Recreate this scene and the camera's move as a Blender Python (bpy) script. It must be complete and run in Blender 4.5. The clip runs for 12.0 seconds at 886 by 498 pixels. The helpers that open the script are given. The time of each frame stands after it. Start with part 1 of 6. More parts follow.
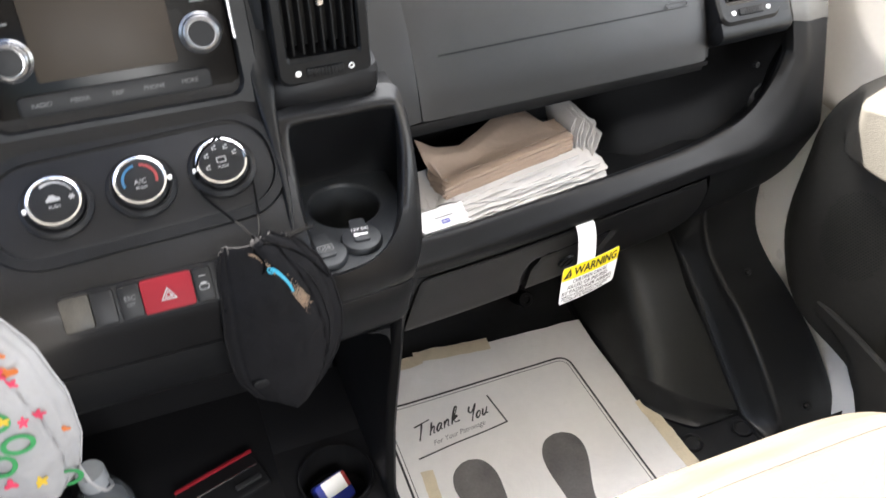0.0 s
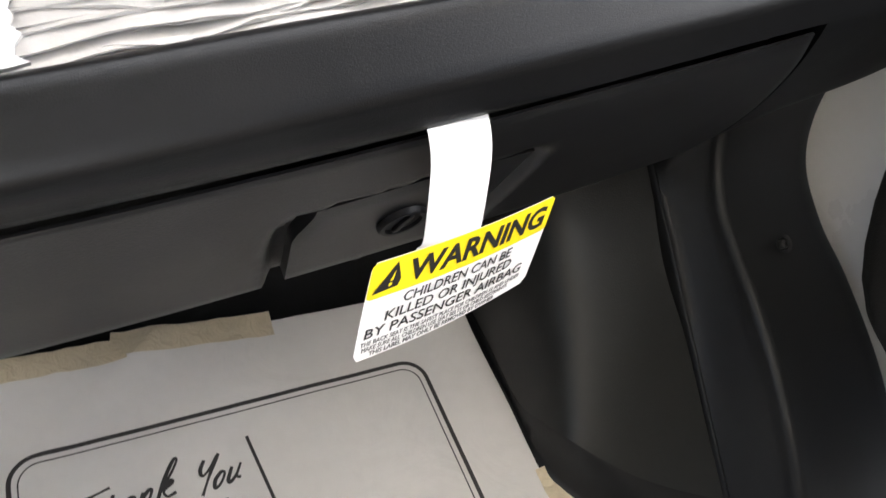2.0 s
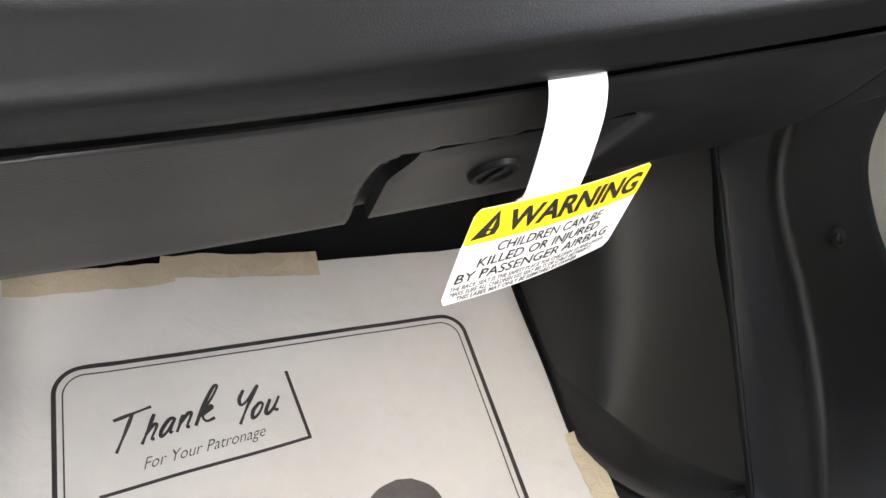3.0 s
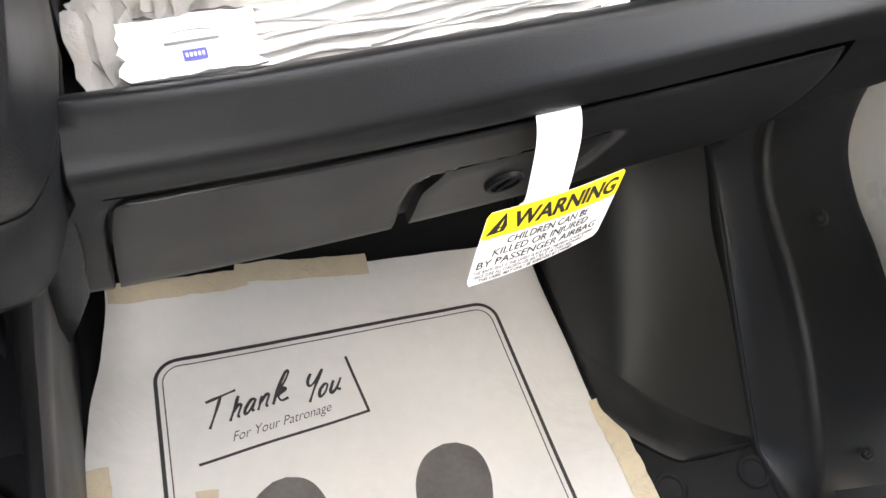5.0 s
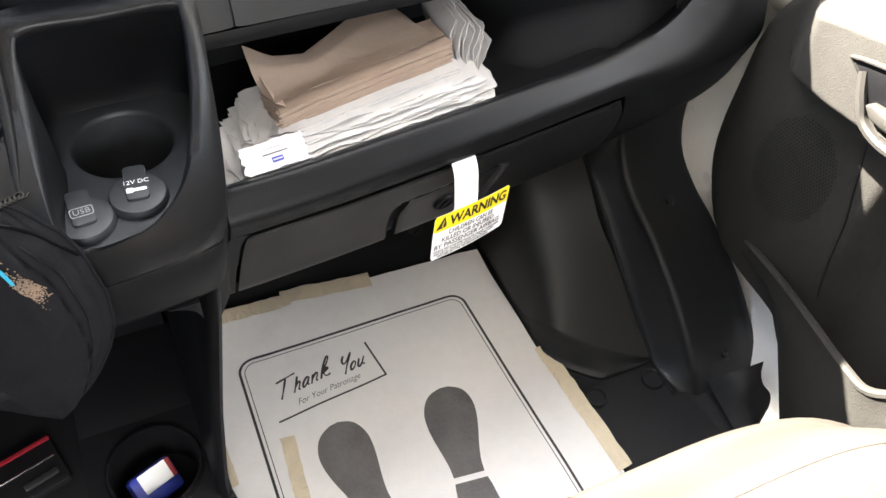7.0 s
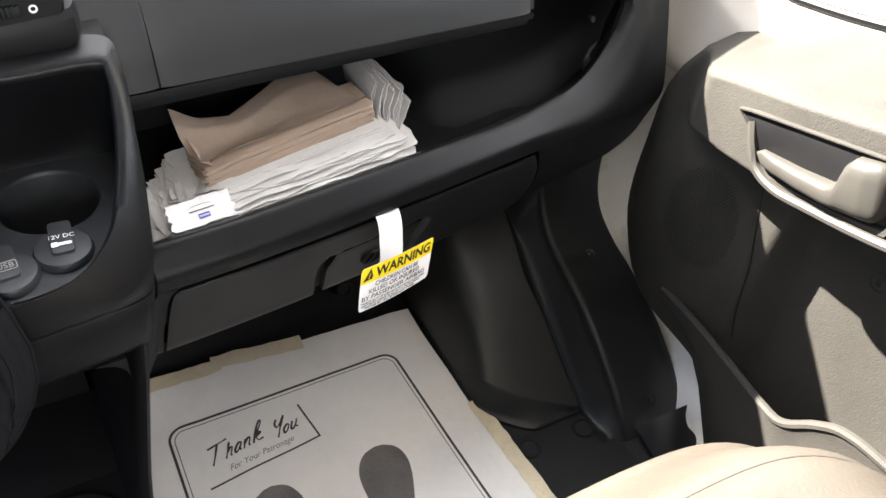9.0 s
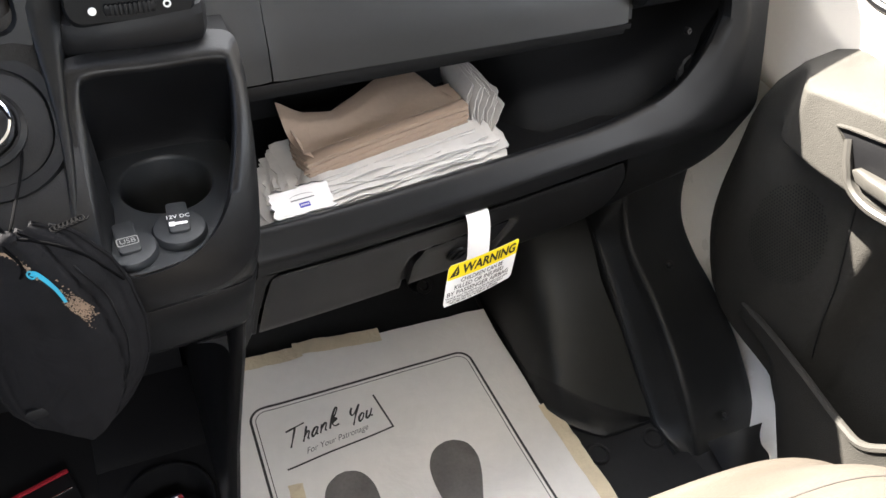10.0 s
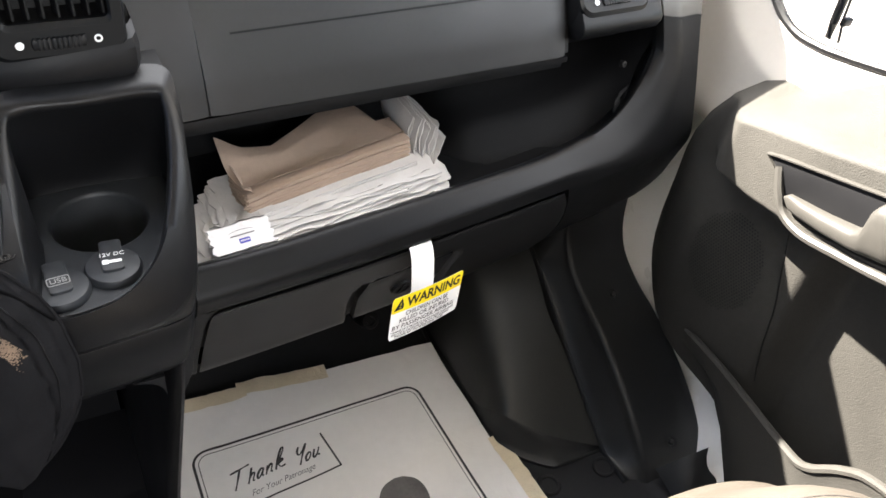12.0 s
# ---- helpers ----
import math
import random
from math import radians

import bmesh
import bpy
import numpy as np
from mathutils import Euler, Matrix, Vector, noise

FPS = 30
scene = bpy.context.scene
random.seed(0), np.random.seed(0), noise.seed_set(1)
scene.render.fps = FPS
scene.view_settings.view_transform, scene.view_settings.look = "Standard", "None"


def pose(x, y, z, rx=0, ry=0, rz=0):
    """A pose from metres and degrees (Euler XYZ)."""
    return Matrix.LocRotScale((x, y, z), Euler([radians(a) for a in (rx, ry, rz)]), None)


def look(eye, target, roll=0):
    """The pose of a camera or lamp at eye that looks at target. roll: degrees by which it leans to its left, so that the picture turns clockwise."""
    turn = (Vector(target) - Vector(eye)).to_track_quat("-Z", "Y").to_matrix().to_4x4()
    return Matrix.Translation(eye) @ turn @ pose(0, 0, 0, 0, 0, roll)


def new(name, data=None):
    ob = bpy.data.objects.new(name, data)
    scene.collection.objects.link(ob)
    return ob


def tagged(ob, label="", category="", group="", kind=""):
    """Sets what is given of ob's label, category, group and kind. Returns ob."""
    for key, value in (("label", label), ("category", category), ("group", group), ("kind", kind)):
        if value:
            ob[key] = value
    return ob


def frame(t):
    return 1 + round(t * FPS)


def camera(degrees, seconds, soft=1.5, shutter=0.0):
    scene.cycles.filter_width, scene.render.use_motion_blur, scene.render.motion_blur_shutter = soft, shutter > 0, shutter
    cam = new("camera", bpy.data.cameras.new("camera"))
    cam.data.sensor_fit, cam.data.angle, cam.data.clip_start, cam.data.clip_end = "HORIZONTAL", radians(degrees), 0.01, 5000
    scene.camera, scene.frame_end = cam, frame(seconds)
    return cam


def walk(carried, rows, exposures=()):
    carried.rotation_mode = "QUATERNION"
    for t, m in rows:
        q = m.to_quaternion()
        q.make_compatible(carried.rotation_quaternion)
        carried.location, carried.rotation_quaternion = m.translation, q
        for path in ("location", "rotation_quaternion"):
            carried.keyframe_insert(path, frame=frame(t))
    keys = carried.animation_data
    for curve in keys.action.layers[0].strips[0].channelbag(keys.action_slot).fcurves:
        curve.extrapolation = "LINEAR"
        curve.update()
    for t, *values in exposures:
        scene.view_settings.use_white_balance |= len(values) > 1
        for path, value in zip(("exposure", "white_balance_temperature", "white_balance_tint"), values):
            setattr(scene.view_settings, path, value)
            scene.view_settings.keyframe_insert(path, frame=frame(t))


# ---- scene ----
cam = camera(57.3, 12.0, 1.5, 0.3)
PATH = [
    (0, (-0.23, -0.645, 1.055), (0.346, 0.747, -0.26), 1.2),
    (0.3, (-0.211, -0.582, 1.093), (0.414, 0.772, -0.24), 0.3),
    (0.5, (-0.155, -0.494, 1.06), (0.486, 0.925, -0.195), 2.0),
    (1, (-0.011, -0.301, 0.762), (0.801, 0.951, -0.57), 13.9),
    (1.5, (0.096, -0.204, 0.626), (0.915, 0.941, -0.795), 15.5),
    (2, (0.104, -0.195, 0.628), (0.814, 0.887, -0.897), 15.0),
    (2.5, (0.079, -0.188, 0.618), (0.759, 0.844, -0.955), 21.0),
    (4.5, (0.059, -0.22, 0.666), (0.663, 0.793, -0.949), 17.6),
    (5, (0.042, -0.249, 0.706), (0.62, 0.796, -0.898), 14.6),
    (5.5, (0.026, -0.287, 0.747), (0.602, 0.788, -0.838), 13.0),
    (6, (-0.003, -0.345, 0.807), (0.598, 0.744, -0.759), 13.4),
    (6.5, (-0.031, -0.42, 0.909), (0.603, 0.676, -0.639), 10.1),
    (6.7, (-0.058, -0.463, 0.961), (0.559, 0.647, -0.584), 7.6),
    (8.5, (-0.069, -0.528, 0.97), (0.677, 0.685, -0.435), 6.2),
    (9, (-0.069, -0.528, 0.967), (0.755, 0.659, -0.415), 8.4),
    (9.5, (-0.068, -0.525, 0.962), (0.785, 0.652, -0.412), 9.7),
    (10, (-0.099, -0.536, 0.975), (0.585, 0.73, -0.413), 7.2),
    (10.5, (-0.097, -0.54, 0.972), (0.607, 0.737, -0.396), 7.9),
    (11, (-0.101, -0.54, 0.971), (0.617, 0.734, -0.393), 8.3),
    (11.5, (-0.099, -0.535, 0.97), (0.66, 0.733, -0.378), 8.6),
    (12, (-0.093, -0.538, 0.972), (0.722, 0.731, -0.341), 8.9),
]
walk(cam, [(t, look(eye, target, roll)) for t, eye, target, roll in PATH], [(0.0, 4.58), (0.4, 4.85), (0.6, 4.85), (1.0, 4.25), (2.0, 4.6), (2.7, 5.05), (4.5, 5.15), (6.0, 5.0), (6.7, 4.75), (8.5, 4.24), (12.0, 4.28)])

# ---- light ----
world = bpy.data.worlds.new("world")
scene.world = world
world.use_nodes = True
wn = world.node_tree
sky = wn.nodes.new("ShaderNodeTexSky")
sky.sky_type = "NISHITA"
sky.sun_disc = False
sky.sun_elevation = radians(40)
sky.sun_rotation = radians(-42)
wn.nodes["Background"].inputs["Strength"].default_value = 0.033
wn.links.new(sky.outputs["Color"], wn.nodes["Background"].inputs["Color"])
sun_data = bpy.data.lights.new("sun", "SUN")
sun_data.energy, sun_data.angle, sun_data.color = 5.0, radians(0.6), (1.0, 0.93, 0.83)
sun = new("sun", sun_data)
sun.matrix_world = look((-5.0, 6.2, 6.7), (0, 0, 0))


def window_light(name, at, to, sx, sy, power, col=(1.0, 0.978, 0.955)):
    d = bpy.data.lights.new(name, "AREA")
    d.shape, d.size, d.size_y, d.energy, d.color = "RECTANGLE", sx, sy, power, col
    o = new(name, d)
    o.matrix_world = look(at, to)
    return o


# daylight of the sky standing in the openings of windscreen and side windows
window_light("windscreen_daylight", (0.22, 0.42, 1.28), (0.20, 0.02, 0.60), 0.9, 0.6, 1.35)
window_light("driver_window_daylight", (-1.22, -0.35, 1.12), (0.1, -0.1, 0.35), 0.8, 0.6, 0.10)
# fill lamp added behind the seats; no rear window is known there
window_light("added_rear_fill", (0.10, -1.95, 1.27), (0.10, 0.1, 0.40), 0.95, 0.55, 3.1)
window_light("door_window_daylight", (0.775, -0.17, 0.86), (0.54, 0.12, 0.57), 0.42, 0.42, 0.30)

# ---- materials ----


def mat(name, col, rough=0.5, metal=0.0, grain=0.0, grain_scale=900.0, var=0.12, var_scale=9.0, coat=0.0, spec=0.5, stain=None, sheen=0.0, wrinkle=0.0, wrinkle_scale=14.0):
    m = bpy.data.materials.new(name)
    m.use_nodes = True
    nt = m.node_tree
    b = nt.nodes["Principled BSDF"]
    b.inputs["Roughness"].default_value = rough
    b.inputs["Metallic"].default_value = metal
    b.inputs["Specular IOR Level"].default_value = spec
    b.inputs["Coat Weight"].default_value = coat
    b.inputs["Sheen Weight"].default_value = sheen
    tc = nt.nodes.new("ShaderNodeTexCoord")
    n1 = nt.nodes.new("ShaderNodeTexNoise")
    n1.inputs["Scale"].default_value = var_scale
    n1.inputs["Detail"].default_value = 6
    nt.links.new(tc.outputs["Object"], n1.inputs["Vector"])
    n2 = nt.nodes.new("ShaderNodeTexNoise")
    n2.inputs["Scale"].default_value = var_scale * 14
    n2.inputs["Detail"].default_value = 3
    nt.links.new(tc.outputs["Object"], n2.inputs["Vector"])
    mx = nt.nodes.new("ShaderNodeMath")
    mx.operation = "MULTIPLY_ADD"
    nt.links.new(n2.outputs["Fac"], mx.inputs[0])
    mx.inputs[1].default_value = 0.35
    nt.links.new(n1.outputs["Fac"], mx.inputs[2])
    ramp = nt.nodes.new("ShaderNodeValToRGB")
    nt.links.new(mx.outputs[0], ramp.inputs["Fac"])
    c2 = stain or tuple(min(1, c * (1 + var)) for c in col)
    c1 = tuple(c * (1 - var) for c in col)
    ramp.color_ramp.elements[0].position, ramp.color_ramp.elements[1].position = 0.42, 0.95
    ramp.color_ramp.elements[0].color, ramp.color_ramp.elements[1].color = (*c1, 1), (*c2, 1)
    nt.links.new(ramp.outputs["Color"], b.inputs["Base Color"])
    rr = nt.nodes.new("ShaderNodeMapRange")
    nt.links.new(n1.outputs["Fac"], rr.inputs["Value"])
    rr.inputs["From Min"].default_value, rr.inputs["From Max"].default_value = 0.3, 0.7
    rr.inputs["To Min"].default_value, rr.inputs["To Max"].default_value = max(0.02, rough - 0.06), min(1, rough + 0.07)
    nt.links.new(rr.outputs["Result"], b.inputs["Roughness"])
    last = None
    if wrinkle:
        n3 = nt.nodes.new("ShaderNodeTexNoise")
        n3.inputs["Scale"].default_value = wrinkle_scale
        n3.inputs["Detail"].default_value = 4
        n3.inputs["Distortion"].default_value = 1.2
        nt.links.new(tc.outputs["Object"], n3.inputs["Vector"])
        bp = nt.nodes.new("ShaderNodeBump")
        bp.inputs["Strength"].default_value = wrinkle
        bp.inputs["Distance"].default_value = 0.01
        nt.links.new(n3.outputs["Fac"], bp.inputs["Height"])
        last = bp
    if grain:
        v = nt.nodes.new("ShaderNodeTexNoise")
        v.inputs["Scale"].default_value = grain_scale
        v.inputs["Detail"].default_value = 2
        nt.links.new(tc.outputs["Object"], v.inputs["Vector"])
        bp = nt.nodes.new("ShaderNodeBump")
        bp.inputs["Strength"].default_value = grain
        bp.inputs["Distance"].default_value = 0.0006
        nt.links.new(v.outputs["Fac"], bp.inputs["Height"])
        if last:
            nt.links.new(last.outputs["Normal"], bp.inputs["Normal"])
        last = bp
    if last:
        nt.links.new(last.outputs["Normal"], b.inputs["Normal"])
    return m


DASH = mat("dash_plastic", (0.0048, 0.0050, 0.0055), 0.42, spec=0.15, grain=0.22, grain_scale=1700, var=0.18)
PAD = mat("soft_dash_pad", (0.0108, 0.0108, 0.0112), 0.46, spec=0.34, grain=0.30, grain_scale=1500, var=0.12)
LID = mat("glovebox_plastic", (0.0068, 0.0068, 0.0073), 0.38, spec=0.28, grain=0.22, grain_scale=1100, var=0.12)
BLACK = mat("black_plastic", (0.0045, 0.0045, 0.005), 0.5, spec=0.18, grain=0.15, var=0.15)
CONSOLE = mat("console_plastic", (0.0050, 0.0050, 0.0054), 0.36, spec=0.20, grain=0.35, grain_scale=900, var=0.2)
CAPMAT = mat("grey_socket_plastic", (0.0175, 0.0190, 0.0212), 0.45, spec=0.3, grain=0.25, grain_scale=1300)
GLOSS = mat("gloss_black_bezel", (0.004, 0.0034, 0.003), 0.22, spec=0.09, var=0.1)
SCREEN = mat("switched_off_screen", (0.024, 0.0185, 0.0135), 0.45, spec=0.12, var=0.05)
CHROME = mat("satin_chrome", (0.60, 0.60, 0.61), 0.20, metal=1.0, var=0.05)
SATIN = mat("satin_silver_plastic", (0.17, 0.17, 0.175), 0.30, metal=0.9, var=0.05)
STEEL = mat("screw_steel", (0.035, 0.035, 0.036), 0.4, metal=0.6)
SHELF = mat("shelf_plastic", (0.0052, 0.0053, 0.0058), 0.7, spec=0.12, grain=0.4, grain_scale=700, var=0.2)
ELASTIC = mat("black_elastic", (0.0022, 0.0022, 0.0024), 0.95, spec=0.03)
RUBBER = mat("rubber_floor", (0.010, 0.010, 0.011), 0.72, spec=0.25, grain=0.5, grain_scale=500, var=0.3)
KICK = mat("kick_panel_plastic", (0.0115, 0.0118, 0.0125), 0.42, spec=0.35, grain=0.25, var=0.15)
WELL = mat("grey_moulded_liner", (0.0190, 0.0195, 0.0187), 0.46, spec=0.42, grain=0.3, grain_scale=700, var=0.16, var_scale=12)
PAPER = mat("white_paper", (0.80, 0.775, 0.75), 0.8, var=0.06, var_scale=6, wrinkle=0.32, wrinkle_scale=11, grain=0.1)
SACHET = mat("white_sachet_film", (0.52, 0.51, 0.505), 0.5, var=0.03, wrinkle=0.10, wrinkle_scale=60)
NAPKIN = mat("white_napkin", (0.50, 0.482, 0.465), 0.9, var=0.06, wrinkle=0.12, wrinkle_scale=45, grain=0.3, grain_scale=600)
KRAFT = mat("brown_kraft_paper", (0.30, 0.222, 0.170), 0.85, var=0.10, var_scale=14, wrinkle=0.25, wrinkle_scale=25, grain=0.3, grain_scale=800)
TAPE = mat("masking_tape", (0.68, 0.585, 0.42), 0.6, var=0.10, var_scale=30, wrinkle=0.4, wrinkle_scale=60)
INK = mat("grey_print", (0.045, 0.042, 0.042), 0.75, var=0.35, var_scale=40)
SOLE = mat("sole_print", (0.135, 0.126, 0.122), 0.8, var=0.3, var_scale=18)
CARD = mat("white_card", (0.80, 0.80, 0.80), 0.55, var=0.02)
YELLOW = mat("yellow_print", (0.85, 0.66, 0.01), 0.5, var=0.03)
BLACKINK = mat("black_print", (0.012, 0.012, 0.012), 0.5, var=0.1)
GREYINK = mat("small_print", (0.10, 0.10, 0.10), 0.6, var=0.1)
BLUEINK = mat("blue_print", (0.02, 0.02, 0.26), 0.5, var=0.1)
WHITEINK = mat("white_symbol", (0.72, 0.72, 0.72), 0.5, var=0.03)
SOFTINK = mat("soft_symbol", (0.20, 0.20, 0.20), 0.5, var=0.03)
DIMINK = mat("dim_symbol", (0.06, 0.06, 0.06), 0.5, var=0.03)
REDBTN = mat("red_button", (0.150, 0.0065, 0.012), 0.60, spec=0.15, grain=0.15, var=0.08)
REDLINE = mat("red_print", (0.17, 0.012, 0.012), 0.4)
BLUELINE = mat("light_blue_print", (0.012, 0.075, 0.15), 0.4)
WHITEPAINT = mat("white_body_paint", (0.72, 0.72, 0.71), 0.28, coat=0.5, var=0.03)
PILLAR = mat("beige_pillar_trim", (0.40, 0.37, 0.325), 0.62, grain=0.3, var=0.06)
DOORMAT = mat("door_card_plastic", (0.0290, 0.0275, 0.0248), 0.62, spec=0.10, grain=1.0, grain_scale=650, var=0.2)
DOORSMOOTH = mat("door_handle_plastic", (0.0290, 0.0275, 0.0248), 0.45, spec=0.18, grain=0.12, grain_scale=900, var=0.15)
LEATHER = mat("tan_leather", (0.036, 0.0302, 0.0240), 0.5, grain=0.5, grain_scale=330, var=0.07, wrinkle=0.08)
SEAM = mat("seat_stitching", (0.018, 0.0155, 0.013), 0.7)
CLOTH = mat("black_cloth", (0.0075, 0.0074, 0.0082), 0.9, spec=0.06, grain=0.5, grain_scale=1500, sheen=0.0, wrinkle=0.25, wrinkle_scale=30)
WHITECLOTH = mat("white_cloth", (0.205, 0.203, 0.206), 0.9, grain=0.4, grain_scale=1500, wrinkle=0.2, wrinkle_scale=20)
CYAN = mat("cyan_print", (0.02, 0.25, 0.38), 0.35)
TANSUN = mat("tan_sun_flecks", (0.16, 0.11, 0.075), 0.8, var=0.3, var_scale=60)
GREENP = mat("green_print", (0.02, 0.17, 0.05), 0.7)
PINKP = mat("pink_print", (0.42, 0.03, 0.07), 0.7)
YELP = mat("yellow_cloth_print", (0.42, 0.28, 0.02), 0.7)
ORGP = mat("orange_print", (0.38, 0.10, 0.02), 0.7)
WALLDK = mat("dark_wall_trim", (0.05, 0.048, 0.045), 0.85, var=0.1)
HEADLINER = mat("headliner", (0.45, 0.44, 0.42), 0.9, var=0.05)
CAPPLASTIC = mat("white_cap_plastic", (0.16, 0.17, 0.18), 0.35)
LABELP = mat("clear_bottle", (0.05, 0.055, 0.06), 0.10, coat=0.5)
# dash plastic again, paler: window light on the post put into the colour
LITDASH = mat("lit_dash_plastic", (0.050, 0.047, 0.043), 0.5, spec=0.35, grain=0.4, grain_scale=900, var=0.1)
DUSTY = mat("dusty_plastic", (0.0035, 0.0032, 0.003), 0.5, spec=0.2, stain=(0.05, 0.045, 0.036), var=0.3, var_scale=48)
DKBLUE = mat("blue_wrapper", (0.02, 0.035, 0.28), 0.35)
GROUND = mat("pale_gravel", (0.30, 0.28, 0.25), 0.9, grain=0.8, grain_scale=60, var=0.25, var_scale=2)
LEAF = mat("leaves", (0.07, 0.13, 0.035), 0.6, var=0.5, var_scale=3)
BARK = mat("bark", (0.12, 0.09, 0.06), 0.9)
GLASSY = bpy.data.materials.new("window_glass")
GLASSY.use_nodes = True
gb = GLASSY.node_tree.nodes["Principled BSDF"]
gb.inputs["Transmission Weight"].default_value, gb.inputs["Roughness"].default_value, gb.inputs["IOR"].default_value = 1.0, 0.0, 1.05

# ---- mesh helpers ----


def root(name, at=(0, 0, 0), label="", category="", group="", kind=""):
    o = new(name)
    o.location = at
    o.empty_display_size = 0.02
    return tagged(o, label, category, group, kind)


def part(name, bm, material, parent=None, label="", smooth=True, angle=40.0):
    bmesh.ops.remove_doubles(bm, verts=bm.verts, dist=1e-6)
    bmesh.ops.recalc_face_normals(bm, faces=bm.faces)
    me = bpy.data.meshes.new(name)
    bm.to_mesh(me)
    bm.free()
    me.materials.append(material)
    if smooth:
        me.polygons.foreach_set("use_smooth", [True] * len(me.polygons))
        me.set_sharp_from_angle(angle=radians(angle))
    o = new(name, me)
    if parent:
        o.parent = parent
        p = parent
        off = Vector((0, 0, 0))
        while p:
            off += p.location
            p = p.parent
        o.location = -off
    if label:
        o["label"] = label
    return o


def thing(name, bm, material, label, category, group="", kind="", angle=40.0):
    return tagged(part(name, bm, material, None, "", True, angle), label, category, group, kind)


def lerp(a, b, s):
    return a + (b - a) * s


def table(pts, x):
    """Linear look-up in a short table."""
    for (x0, y0), (x1, y1) in zip(pts, pts[1:]):
        if x <= x1:
            return y0 + (y1 - y0) * max(0.0, (x - x0) / (x1 - x0))
    return pts[-1][1]


def smooth01(a, b, x):
    s = min(1, max(0, (x - a) / (b - a)))
    return s * s * (3 - 2 * s)


def spline(pts, n):
    """Catmull-Rom points through pts, n per span."""
    p = [Vector(q) for q in pts]
    p = [2 * p[0] - p[1]] + p + [2 * p[-1] - p[-2]]
    out = []
    for i in range(1, len(p) - 2):
        for k in range(n):
            t = k / n
            a, b, c, d = p[i - 1:i + 3]
            out.append(0.5 * ((2 * b) + (c - a) * t + (2 * a - 5 * b + 4 * c - d) * t * t + (3 * b - a - 3 * c + d) * t ** 3))
    out.append(p[-2])
    return out


def loft(rows, close_u=False, close_v=False, cap=False):
    bm = bmesh.new()
    vs = [[bm.verts.new(p) for p in r] for r in rows]
    nr, nc = len(vs), len(vs[0])
    for i in range(nr if close_u else nr - 1):
        for j in range(nc if close_v else nc - 1):
            a, b = vs[i], vs[(i + 1) % nr]
            bm.faces.new((a[j], a[(j + 1) % nc], b[(j + 1) % nc], b[j]))
    if cap:
        bm.faces.new(vs[0])
        bm.faces.new(vs[-1])
    return bm


def thick(bm, d):
    """Give an open sheet a thickness."""
    bmesh.ops.recalc_face_normals(bm, faces=bm.faces)
    bmesh.ops.solidify(bm, geom=bm.faces[:], thickness=d)
    return bm


def outline(w, h, r, n=5):
    """Rounded rectangle round the origin, anticlockwise."""
    pts = []
    for cx, cy, a0 in ((w / 2 - r, h / 2 - r, 0), (-w / 2 + r, h / 2 - r, 90), (-w / 2 + r, -h / 2 + r, 180), (w / 2 - r, -h / 2 + r, 270)):
        for k in range(n + 1):
            a = radians(a0 + 90 * k / n)
            pts.append((cx + r * math.cos(a), cy + r * math.sin(a)))
    return pts


def slab(pts, d, m=Matrix(), bev=0.0):
    """A plate with the outline pts in its x-y plane, from z 0 to d, softly edged, set by m."""
    c = Vector((sum(p[0] for p in pts) / len(pts), sum(p[1] for p in pts) / len(pts)))
    w = max(abs(p[0] - c.x) for p in pts)
    h = max(abs(p[1] - c.y) for p in pts)

    def ring(inset, z):
        return [m @ Vector((c.x + (p[0] - c.x) * (1 - inset / w), c.y + (p[1] - c.y) * (1 - inset / h), z)) for p in pts]
    if bev:
        rows = [ring(0, 0), ring(0, d - bev), ring(bev * 0.3, d - bev * 0.3), ring(bev, d)]
    else:
        rows = [ring(0, 0), ring(0, d)]
    return loft(rows, close_v=True, cap=True)


def frame_ring(outer, inner, d, m=Matrix(), bev=0.001):
    """A raised frame between two outlines with the same number of points."""
    def at(p, z):
        return m @ Vector((p[0], p[1], z))

    def mix(s, z):
        return [at((lerp(a[0], b[0], s), lerp(a[1], b[1], s)), z) for a, b in zip(outer, inner)]
    return loft([mix(0, 0), mix(0, d - bev), mix(0.15, d), mix(0.85, d), mix(1, d - bev), mix(1, -d)], close_v=True)


def box(lo, hi, bev=0.0, segs=2):
    bm = bmesh.new()
    bmesh.ops.create_cube(bm, size=1.0)
    for v in bm.verts:
        v.co = Vector([lerp(lo[i], hi[i], v.co[i] + 0.5) for i in range(3)])
    if bev:
        bmesh.ops.bevel(bm, geom=bm.edges[:], offset=bev, segments=segs, affect="EDGES", profile=0.5)
    return bm


def tube(pts, r, n=8, cap=True):
    rows = []
    p = [Vector(q) for q in pts]
    up = Vector((0.31, 0.17, 0.93))
    for i, q in enumerate(p):
        d = (p[min(i + 1, len(p) - 1)] - p[max(i - 1, 0)]).normalized()
        s = d.cross(up).normalized()
        u = s.cross(d)
        rr = r(i / (len(p) - 1)) if callable(r) else r
        rows.append([q + rr * (math.cos(2 * math.pi * k / n) * s + math.sin(2 * math.pi * k / n) * u) for k in range(n)])
    return loft(rows, close_v=True, cap=cap)


